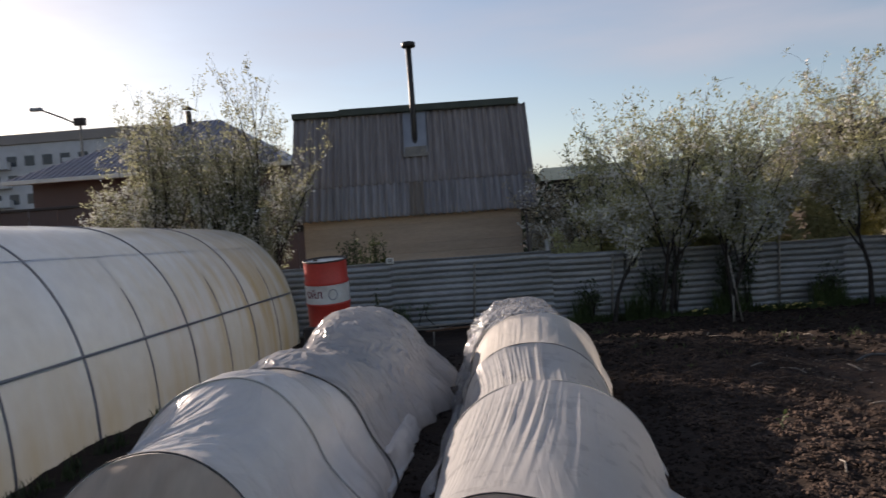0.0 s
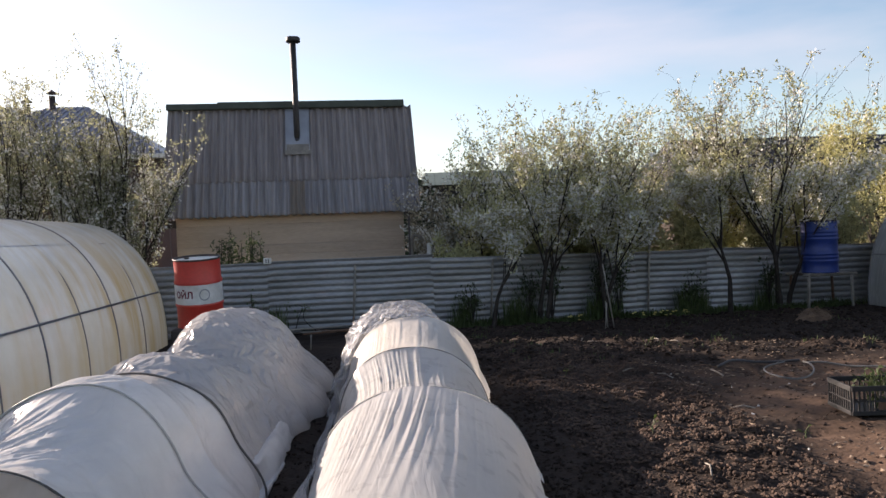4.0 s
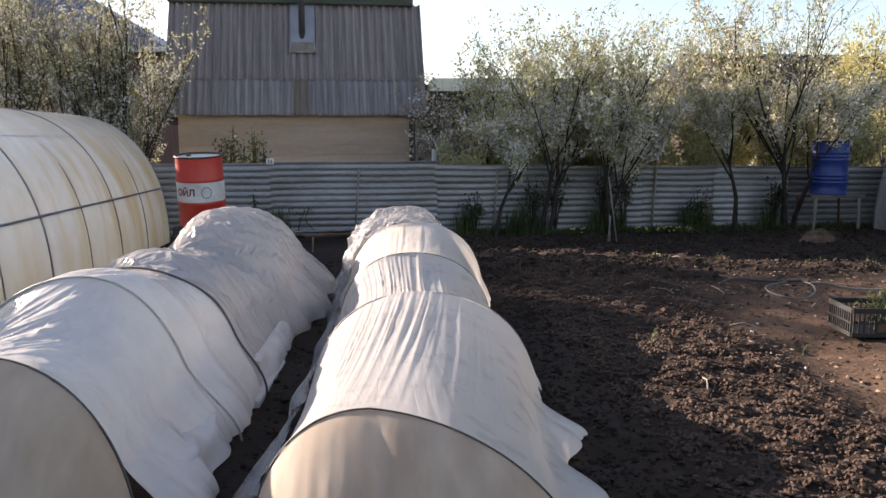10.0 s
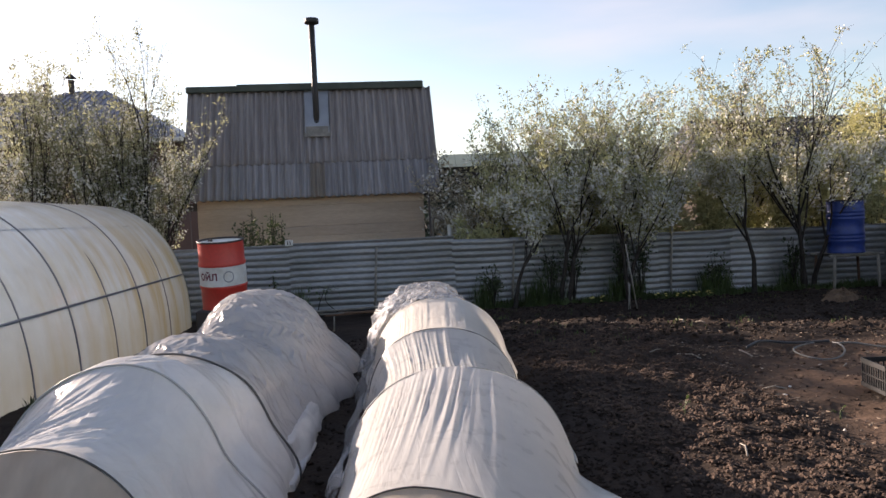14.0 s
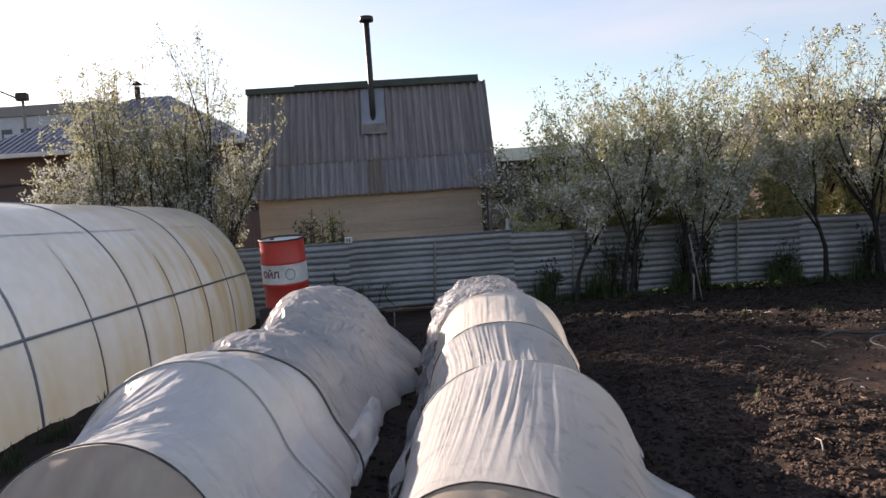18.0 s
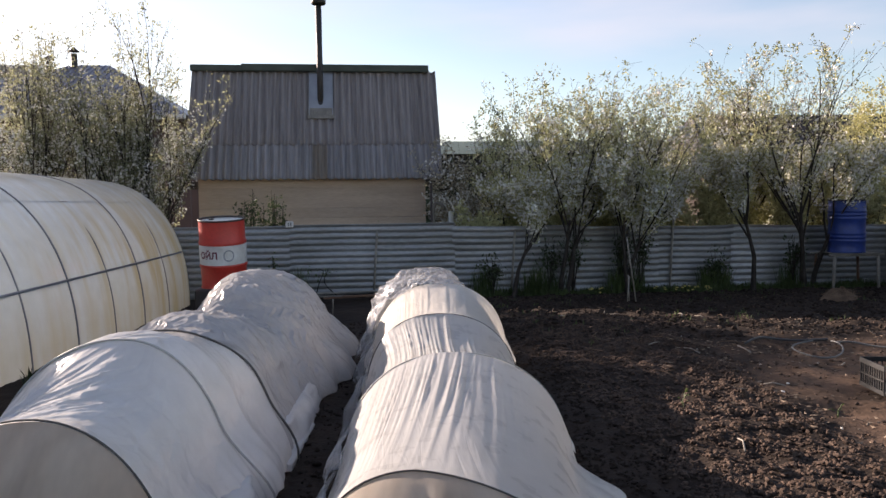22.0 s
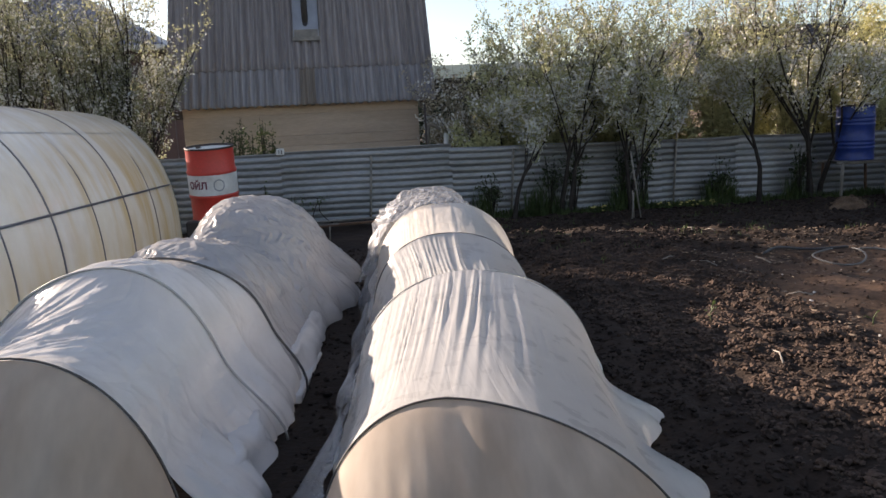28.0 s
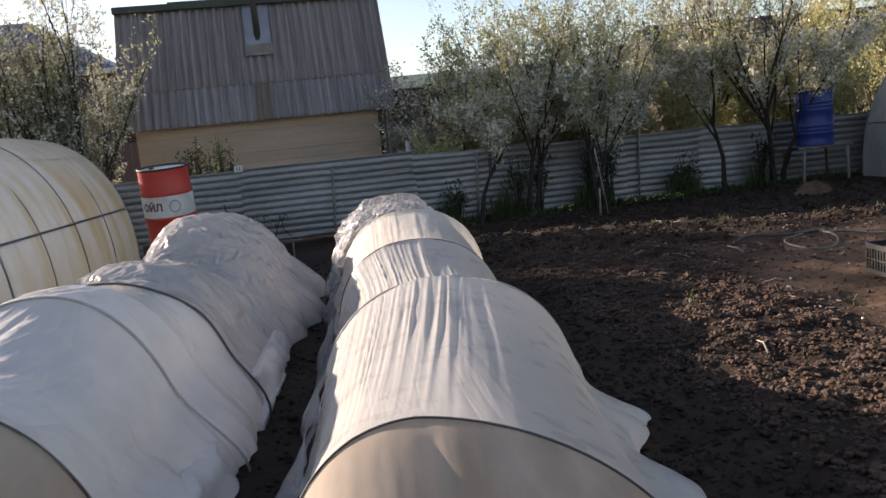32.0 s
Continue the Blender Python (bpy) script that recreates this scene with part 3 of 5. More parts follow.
def slate_sheet(width, length, waves, seed):
    """A wavy slate: x across the waves, y up the slope, with thickness and a worn lower edge."""
    nx, ny = waves * 8, 6
    vs, fs = [], []
    for s in (0, 1):
        for j in range(ny + 1):
            for i in range(nx + 1):
                x = width * i / nx
                y = length * j / ny
                if j == 0:
                    y += 0.012 * nz(x * 9 + seed, 2.2) + (0.012 if s == 0 else 0)
                vs.append((x, y, 0.034 * math.cos(2 * math.pi * i / 8) - s * 0.010))
    w, n = nx + 1, (nx + 1) * (ny + 1)
    for j in range(ny):
        for i in range(nx):
            a = j * w + i
            fs.append((a, a + 1, a + w + 1, a + w))
            fs.append((n + a, n + a + w, n + a + w + 1, n + a + 1))
    for i in range(nx):
        fs.append((i, n + i, n + i + 1, i + 1))
    return vs, fs


LOWER = 0.78
WAVE = (HX1 - HX0) / 33.0
roof = empty("roof", pose(0, 0, 0), "", "")
roof.parent = house
for row, (s0, s1) in enumerate(((0.0, LOWER + 0.14), (LOWER, SLEN))):
    wv = 0
    plan = (7, 9, 2, 4, 4, 7) if row == 0 else (6, 8, 8, 8, 3)
    for c, waves in enumerate(plan):
        x0 = HX0 + wv * WAVE
        wv += waves
        wd = waves * WAVE
        me_v, me_f = slate_sheet(wd + 0.012, s1 - s0, waves, 3.7 * c + row)
        ob = sheet("slate", me_v, me_f, SLATE if row else (SLATE_RUST if c == 2 else SLATE_LOW), roof, smooth=True)
        ob.matrix_basis = pose(x0, s0 * math.cos(SLOPE), EAVE_Z + s0 * math.sin(SLOPE), math.degrees(SLOPE)) @ Matrix.Translation((0, 0, 0.014 * row + 0.004 * (c % 2)))
# the far slope
vs, fs = slate_sheet(HX1 - HX0, SLEN, 33, 1.0)
ob = sheet("slate", vs, fs, SLATE, roof, smooth=True)
ob.matrix_basis = pose(0, 2 * RIDGE_Y, 0, 0, 0, 180) @ pose(-HX1, 0, EAVE_Z, math.degrees(SLOPE))
# ridge cover of two lengths
part("ridge_cover", boxed(HX0 - 0.03, HX0 + 1.05, RIDGE_Y - 0.13, RIDGE_Y + 0.13, RIDGE_Z - 0.03, RIDGE_Z + 0.10, 0.015), RIDGECAP, roof)
part("ridge_cover", boxed(HX0 + 1.0, HX1 - 0.14, RIDGE_Y - 0.14, RIDGE_Y + 0.14, RIDGE_Z - 0.025, RIDGE_Z + 0.125, 0.015), RIDGECAP, roof)
# flashing tray under the stove pipe
FX0, FX1 = -0.16, 0.33
f0, f1 = (3.166 - EAVE_Z) / math.sin(SLOPE), SLEN + 0.03
tray = bmesh.new()
box(tray, FX0, FX1, f0, f1, 0.050, 0.054)
box(tray, FX0, FX0 + 0.014, f0, f1, 0.054, 0.076)
box(tray, FX1 - 0.014, FX1, f0, f1, 0.054, 0.076)
ob = part("flashing", tray, FLASH, roof, "bluish zinc flashing tray round the pipe")
ob.matrix_basis = pose(0, 0, EAVE_Z, math.degrees(SLOPE))
ob = part("flashing_apron", boxed(FX0 - 0.02, FX1 + 0.02, f0 - 0.09, f0 + 0.16, 0.056, 0.066, 0.0), WOODGREY, roof, "grey board apron below the flashing")
ob.matrix_basis = pose(0, 0, EAVE_Z, math.degrees(SLOPE))
stove_pipe = empty("stove_pipe", pose(0.075, 0.786, 0), "", "")
stove_pipe.parent = house
tube("pipe", [(0, 0, 2.9), (0, 0, 4.2), (-0.005, 0, 5.50)], 0.062, PIPE, stove_pipe, 16, "sooty steel stove pipe")
lathe("rain_cap", [(0.0, 5.575), (0.138, 5.57), (0.148, 5.56), (0.148, 5.475), (0.138, 5.47), (0.062, 5.46)], PIPE, stove_pipe, 16)
tube("pipe_collar", [(0, -0.01, 3.36), (0, -0.01, 3.47)], 0.068, PIPE, stove_pipe, 14)


# ---- film tunnels over the beds ----
# a station: y, centre, half width left and right, height, roundness left and right, how far the right foot leans along y, sag of the span that follows
def station_at(stations, y, smooth):
    """The cross-section at y, and how loose the cloth hangs there (0 on a hoop, 1 halfway between two)."""
    if y <= stations[0][0]:
        return stations[0], 0.0
    for p, q in zip(stations[:-1], stations[1:]):
        if y <= q[0]:
            t = (y - p[0]) / (q[0] - p[0])
            k = t * t * (3 - 2 * t) if smooth else t
            mid = [u + (v - u) * k for u, v in zip(p, q)]
            loose = math.sin(math.pi * t) ** 0.8
            mid[4] -= p[8] * loose
            return mid, loose
    return stations[-1], 0.0


def on_arch(st, a):
    """A point of a station's arch at the angle a: where it lies from foot to foot (-1 to 1), x, y and z over the bed, half width."""
    ca, sa = math.cos(a), max(0.0, math.sin(a))
    ex = 2.0 / (st[5] if ca > 0 else st[6])
    px = -math.copysign(abs(ca) ** ex, ca)
    hw = st[2] if px < 0 else st[3]
    return px, st[1] + px * hw, st[7] * max(0.0, px), sa ** ex, hw


def drape(name, stations, y0, y1, material, parent, wrinkle, seed, ny, nu, left_flare, right_flare, left_skirt=0.30, right_skirt=0.30, smooth=False, slim=0.03):
    """Cloth thrown over hoops: taut at each hoop, sagging between them, wrinkled, with a loose hem on the soil."""
    vs, fs = [], []
    for y in np.linspace(y0, y1, ny + 1):
        st, loose = station_at(stations, y, smooth)
        gz = ground_z(st[1], y)
        for i in range(nu + 1):
            a = math.pi * i / nu
            px, x, dy, pz, hw = on_arch(st, a)
            low = 1 - step(0.0, left_skirt if px < 0 else right_skirt, pz)
            pl = wrinkle(a, y, px, hw, loose) * (0.35 + 0.65 * (1 - low))
            wave = 0.8 + 0.8 * nz(y * 1.5, seed + (3 if px < 0 else 9)) + 0.3 * nz(y * 5.0, seed + 5) + 0.15 * nz(y * 13.0, seed + 8)
            out = pl + (left_flare(y) if px < 0 else right_flare(y)) * low * wave - slim * loose * (1 - low)
            vs.append((x + px * out, y + dy + 0.03 * low * nz(a * 6, y * 3, seed), gz + pz * (st[4] + pl) + 0.014 * low * abs(nz(y * 6, seed)) + 0.004))
    w = nu + 1
    for j in range(ny):
        for i in range(nu):
            p = j * w + i
            fs.append((p, p + w, p + w + 1, p + 1))
    return sheet(name, vs, fs, material, parent, smooth=True)


def end_wall(name, st, material, parent, out, seed, nu=150, nr=34, base=0.0):
    """The cloth closing an end: from the hoop down to the ground, bulging outwards a little, with soft hanging folds."""
    vs, fs = [], []
    for r in range(nr + 1):
        t = r / nr
        for i in range(nu + 1):
            px, x, dy, pz, hw = on_arch(st, math.pi * i / nu)
            z, off = pz * st[4] * (1 - t), px * hw
            fold = (0.022 * nz(off * 4 + seed, z * 0.9, seed) + 0.012 * nz(off * 11 + seed, z * 1.2, seed + 4) + 0.007 * nz(off * 26 + seed, z * 1.6, seed + 7)) * min(1, t * 4)
            # one gathered fold below the crown of the hoop
            fold += 0.030 * math.exp(-((off - 0.03 + 0.02 * t) / 0.022) ** 2) * min(1, t * 6) * max(0, 1 - t * 1.3)
            lean = out * (math.sin(t * math.pi / 2) ** 0.8) * pz
            vs.append((x + off * 0.04 * t, st[0] + dy + lean + fold, base + max(z, 0.004)))
    w = nu + 1
    for j in range(nr):
        for i in range(nu):
            p = j * w + i
            fs.append((p, p + 1, p + w + 1, p + w))
    return sheet(name, vs, fs, material, parent, smooth=True)


def hoop_points(stations, y, grow, n=48, spread=0.0):
    st, _ = station_at(stations, y, False)
    out = []
    for i in range(n + 1):
        px, x, dy, pz, hw = on_arch(st, math.pi * i / n)
        foot = spread * (1 - step(0.0, 0.5, pz)) if px > 0 else 0.0
        out.append((x + px * (grow + foot), y + dy, ground_z(st[1], y) + pz * (st[4] + grow)))
    return out


def ridge(q, sharp):
    return max(0.0, 1 - abs(q) * sharp) ** 1.3


def pleats(a, y, px, hw, loose):
    """Pleats fanning out from the second hoop, dense behind it, few on the lee side."""
    sk = a + 0.10 * math.sin(y * 2.1 + 2.0) * math.cos(a)
    if y < 3.72:
        near, many = 0.22 + 0.78 * step(2.3, 3.6, y), 0.75
    elif y < 5.1:
        near, many = 0.95, 1.2
    else:
        near, many = 0.45, 0.3
    lee = 0.22 + 0.78 * step(0.50, 0.0, px)
    bundle = 0.3 + 0.7 * step(-0.2, 0.15, nz(sk * 4.5 + 2, y * 0.1, 3.0))
    r1, r2, r5 = ridge(nz(sk * 9.0 + 2, y * 0.13), 7.0), ridge(nz(sk * 21.0, y * 0.18 + 2), 5.0), ridge(nz(sk * 46.0 + 2, y * 0.3), 4.0)
    soft = 0.008 * nz(a * 3, y * 1.2, 2.0)
    return (0.020 if y < 3.72 else 0.013) * near * lee * (0.25 + 0.75 * loose) * (bundle * (0.9 * r1 + 0.6 * r2) + 0.35 * many * r5) + soft


def crinkles(a, y, px, hw, loose):
    """Narrow creases slanting down the sunny flank, crossed ones further along, a smoother lee side."""
    s = a * hw
    up_l, far = step(0.5, -0.35, px), step(3.9, 4.5, y)
    q1 = nz((0.8 * y - s) * 5.5 + 11, (y + 0.8 * s) * 0.9)
    q2 = nz((0.8 * y - s) * 15.0, (y + 0.8 * s) * 1.5 + 11)
    q3 = nz((y + 0.5 * s) * 6.5 + 1.2 * q1, (s - 0.5 * y) * 2.0, 11)
    q4 = nz((y - 0.3 * s) * 15.0, (s + 0.3 * y) * 5.0, 18)
    q5 = nz((y + 0.9 * s) * 11.0 + 2 * q1, (s - 0.9 * y) * 7.0, 4)
    w1, w2 = (0.10 + 0.90 * up_l) * (1 - 0.5 * far), 0.14 + 0.9 * far
    fine = w1 * (0.55 * ridge(q1, 4.0) + 0.45 * ridge(q2, 4.5)) + w2 * (0.75 * ridge(q3, 4.0) + 0.14 * ridge(q4, 3.5) + 0.22 * ridge(q5, 4.0))
    return 0.027 * (0.08 + 0.92 * max(loose, 0.8 * far)) * fine + (0.008 + 0.012 * max(loose, far)) * nz(a * 1.6, y * 1.3, 11)


def crumple(a, y, px, hw, loose):
    """Loose clear film pushed into sharp folds."""
    s = a * hw
    q1, q2 = nz(s * 5 + y * 3, y * 5 - s * 2, 8), nz(s * 11 - y * 6, y * 10 + s * 4, 9)
    return 0.035 * (ridge(q1, 3.2) + 0.5 * ridge(q2, 3.2)) + 0.02 * nz(a * 2, y * 2, 8)


# the bed in front of the camera, under white cloth
R_ST = [(2.173, 0.415, 0.384, 0.657, 0.50, 2.26, 1.91, -0.22, 0.045), (3.72, 0.685, 0.55, 0.615, 0.568, 2.25, 2.15, 0.0, 0.12),
        (5.10, 0.735, 0.51, 0.56, 0.575, 2.3, 2.2, 0.0, 0.04), (6.35, 0.83, 0.56, 0.60, 0.655, 2.3, 2.3, 0.0, 0.0)]
right_tunnel = empty("row_tunnel", pose(0, 0, 0), "low hooped row tunnel covered with pleated white cloth", "tunnel", "row tunnels")
drape("cover", R_ST, 2.173, 3.72, PLEAT, right_tunnel, pleats, 2.0, 140, 260, lambda y: 0.03, lambda y: 0.03 + 0.24 * math.exp(-((y - 3.12) / 0.15) ** 2) + 0.16 * math.exp(-((y - 2.62) / 0.20) ** 2), right_skirt=0.36)
drape("middle_cover", R_ST, 3.722, 5.10, PLEAT, right_tunnel, pleats, 2.0, 110, 240, lambda y: 0.05, lambda y: 0.05, slim=0.075)
drape("end_cover", R_ST, 5.10, 6.35, CREAMCLOTH, right_tunnel, pleats, 2.0, 90, 200, lambda y: 0.06, lambda y: 0.06)
end_wall("end_cloth", R_ST[0], SPUN, right_tunnel, -0.55, 4.0)
for st, mat in zip(R_ST[:3], (CORD, HOOP, CORD)):
    tube("hoop", hoop_points(R_ST, st[0], 0.004), 0.003, mat, right_tunnel, 6)
C_ST = [(6.30, 0.80, 0.56, 0.50, 0.64, 2.3, 2.2, 0, 0.0), (6.75, 0.78, 0.57, 0.46, 0.74, 2.3, 2.2, 0, 0.02), (7.20, 0.74, 0.50, 0.40, 0.56, 2.2, 2.2, 0, 0.0)]
drape("film_end", C_ST, 6.30, 7.20, CLEAR, right_tunnel, crumple, 8.0, 80, 160, lambda y: 0.12, lambda y: 0.05)
end_wall("end_film", C_ST[2], CLEAR, right_tunnel, 0.25, 6.0, base=ground_z(0.8, 7.2))

# its neighbour, under film: white near the path, beyond the dark hoop clearer, its grey standing in for the dim inside
L_ST = [(2.30, -0.82, 0.52, 0.46, 0.67, 2.05, 2.05, 0, 0.08), (3.22, -0.82, 0.60, 0.47, 0.765, 2.05, 2.05, 0, 0.0), (3.50, -0.82, 0.60, 0.52, 0.765, 2.05, 2.1, 0, 0.01),
        (3.85, -0.80, 0.55, 0.575, 0.695, 2.05, 2.15, 0, 0.0)]
L_FAR = [(3.85, -0.80, 0.55, 0.575, 0.695, 2.05, 2.15, 0, 0.0), (4.08, -0.80, 0.50, 0.57, 0.640, 2.05, 2.15, 0, 0.0), (4.45, -0.82, 0.54, 0.58, 0.700, 2.2, 2.1, 0, 0.0), (4.80, -0.80, 0.47, 0.60, 0.655, 2.1, 2.1, 0, 0.0),
         (5.10, -0.76, 0.40, 0.61, 0.600, 2.0, 2.1, 0, 0.0), (5.60, -0.74, 0.42, 0.63, 0.750, 2.1, 2.1, 0, 0.0), (6.0, -0.74, 0.46, 0.66, 0.795, 2.2, 2.1, 0, 0.02), (6.75, -0.74, 0.50, 0.66, 0.765, 2.3, 2.1, 0, 0.0), (7.75, -0.76, 0.56, 0.62, 0.50, 2.2, 2.1, 0, 0.0)]
left_tunnel = empty("row_tunnel", pose(0, 0, 0), "low hooped row tunnel wrapped in crumpled white film", "tunnel", "row tunnels")
drape("cover", L_ST, 2.30, 3.85, FILM, left_tunnel, crinkles, 11.0, 170, 220, lambda y: 0.08, lambda y: 0.22 - 0.12 * step(3.2, 3.8, y), right_skirt=0.5)
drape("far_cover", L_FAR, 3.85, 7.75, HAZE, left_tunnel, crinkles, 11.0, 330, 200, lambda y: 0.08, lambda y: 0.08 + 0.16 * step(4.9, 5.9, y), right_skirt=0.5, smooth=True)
end_wall("end_cloth", L_ST[0], SPUN, left_tunnel, -0.5, 14.0)
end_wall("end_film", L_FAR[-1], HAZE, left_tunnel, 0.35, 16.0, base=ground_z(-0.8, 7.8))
tube("hoop", hoop_points(L_ST, 2.30, 0.006), 0.0036, CORD, left_tunnel, 6)
tube("hoop", hoop_points(L_ST, 3.22, 0.008, spread=0.18), 0.0055, HOOP, left_tunnel, 6)
tube("dark_hoop", [(x + 0.012 * nz(z * 5, 1.0), y + 0.035 * nz(x * 4, z * 4), z) for x, y, z in hoop_points(L_ST, 3.85, 0.012, spread=0.09)], 0.0062, CORD, left_tunnel, 6, "thin black hose laid over the film")


# ---- greenhouse of yellowed polycarbonate ----
GX, GW, GH = -4.02, 1.47, 1.92
GZ = -0.16
G_Y0, G_Y1 = 0.3, 11.8


def arch(t, grow=0.0):
    """A point of the arch: t from 0 (camera side foot) to 1."""
    a = math.pi * t
    ex = 2 / 2.35
    ca, sa = math.cos(a), math.sin(a)
    return GX + math.copysign(abs(ca) ** ex, ca) * (GW + grow), GZ + sa ** ex * (GH + grow)


greenhouse = empty("greenhouse", pose(0, 0, 0), "arched greenhouse of yellowed polycarbonate on a dark tube frame", "greenhouse")
bays = [0.3, 1.0, 2.05, 3.1, 4.2, 5.27, 6.36, 7.37, 8.43, 9.49, 10.61, 11.8]
for ya, yb in zip(bays[:-1], bays[1:]):
    vs, fs = [], []
    nu, nyb = 40, 6
    for j in range(nyb + 1):
        for i in range(nu + 1):
            x, z = arch(i / nu, 0.006 * math.sin(math.pi * j / nyb))
            vs.append((x, ya + (yb - ya) * j / nyb, z))
    for j in range(nyb):
        for i in range(nu):
            p = j * (nu + 1) + i
            fs.append((p, p + nu + 1, p + nu + 2, p + 1))
    sheet("polycarbonate_sheet", vs, fs, POLY, greenhouse, smooth=True)
    if ya in (2.05, 4.2, 6.36, 8.43, 10.61):          # lighter ribs, which press on the sheet only low down
        rib = [arch(i / 40, -0.004 - 0.02 * step(0.18, 0.27, i / 40)) for i in range(21)]
        tube("inner_rib", [(x, ya, z) for x, z in rib], 0.014, GHFRAME, greenhouse, 6)
    else:
        rib = [arch(i / 40, -0.006) for i in range(41)]
        tube("arch_rib", [(x, ya, z) for x, z in rib], 0.019, GHFRAME, greenhouse, 6)
for t in (0.120, 0.293, 0.5, 0.707, 0.88):
    x, z = arch(t, -0.006)
    tube("purlin", [(x, G_Y0, z), (x, G_Y1 - 0.1, z)], 0.016 if t in (0.12, 0.88) else 0.008, GHFRAME, greenhouse, 6)
for y, d in ((G_Y1, 1), (G_Y0, -1)):
    vs = [(GX, y, GZ)] + [(arch(i / 40)[0], y, arch(i / 40)[1]) for i in range(41)]
    sheet("end_sheet", vs, [(0, i + 1, i + 2) for i in range(40)], POLY, greenhouse)
    tube("arch_rib", [(arch(i / 40, -0.018)[0], y - 0.03 * d, arch(i / 40, -0.018)[1]) for i in range(41)], 0.02, GHFRAME, greenhouse, 6)
    for fx in (-0.5, 0.5):
        tube("end_post", [(GX + fx, y - 0.03 * d, GZ), (GX + fx, y - 0.03 * d, GZ + GH * 0.93)], 0.018, GHFRAME, greenhouse, 6)


def flap(name, pts_a, pts_b, material, parent, seed, n=16, m=8, sag=0.03):
    """A loose strip of cloth between two edges, each a pair of points."""
    a0, a1, b0, b1 = (Vector(p) for p in (*pts_a, *pts_b))
    vs, fs = [], []
    for j in range(m + 1):
        v = j / m
        for i in range(n + 1):
            u = i / n
            e, f = a0.lerp(a1, u), b0.lerp(b1, u)
            p = e.lerp(e.lerp(f, 0.30 + 0.70 * math.sin(math.pi * (0.06 + 0.88 * u)) ** 0.5), v)
            p.x = e.x + (p.x - e.x) * (v ** 0.6 / max(v, 1e-6) if v else 1.0)
            p.z = e.z + (f.z - e.z) * v ** 1.5
            k = sag * (nz(u * 3.5 + seed, v * 2) + 0.25 * nz(u * 9, v * 4 + seed))
            vs.append((p.x + k, p.y, p.z + k * 0.8 * (1 - abs(2 * v - 1)) + 0.004))
    w = n + 1
    for j in range(m):
        for i in range(n):
            q = j * w + i
            fs.append((q, q + 1, q + w + 1, q + w))
    return sheet(name, vs, fs, material, parent, smooth=True)


def hem(parent, stations, side, y0, y1, top, x0, x1, material, seed, sag=0.03, smooth=False):
    """A loose edge of the cover hanging from the flank at the height top and spread on the soil out to x0 .. x1."""
    edge = []
    for y in (y0, y1):
        st, _ = station_at(stations, y, smooth)
        hw, p = (st[2], st[5]) if side < 0 else (st[3], st[6])
        edge.append((st[1] + side * (hw * (1 - (top / st[4]) ** p) ** (1 / p) + 0.006), y + st[7] * (side > 0), top + ground_z(st[1], y)))
    flap("loose_hem", edge, ((x0, y0, 0.012 + ground_z(x0, y0)), (x1, y1, 0.012 + ground_z(x1, y1))), material, parent, seed, 24, 10, sag)


hem(right_tunnel, R_ST, -1, 2.18, 3.0, 0.22, -0.13, 0.00, CLEAR, 4.0, 0.04)
hem(right_tunnel, R_ST, -1, 2.95, 3.75, 0.24, 0.01, 0.06, CLEAR, 3.0, 0.04)
hem(right_tunnel, R_ST, -1, 3.8, 5.0, 0.2, 0.09, 0.10, CLEAR, 5.0, 0.06)
hem(right_tunnel, R_ST, -1, 5.2, 6.3, 0.2, 0.10, 0.13, CLEAR, 6.0, 0.05)
hem(left_tunnel, L_ST, 1, 2.45, 3.3, 0.16, -0.22, -0.19, FILM, 10.0, 0.05)
hem(left_tunnel, L_FAR, 1, 4.0, 5.2, 0.15, -0.10, -0.07, FILM, 7.0, 0.03, True)
hem(left_tunnel, L_FAR, 1, 5.3, 6.2, 0.22, -0.02, 0.02, HAZE, 8.0, 0.06, True)
hem(left_tunnel, L_FAR, 1, 6.3, 7.4, 0.25, 0.06, 0.06, HAZE, 9.0, 0.06, True)


def folded_hem(x0, y0, x1, y1, w, top):
    """The film's hem folded flat over a board that weighs it down."""
    ln = math.hypot(x1 - x0, y1 - y0)
    ob = part("weighted_hem", boxed(-w, w, 0, ln, -0.02, top, 0.008), FILM, left_tunnel, "film hem folded flat over a board")
    ob.matrix_basis = pose(x0, y0, 0, 0, 4, math.degrees(math.atan2(y1 - y0, x1 - x0)) - 90)


folded_hem(-0.185, 3.70, -0.125, 4.44, 0.040, 0.030)


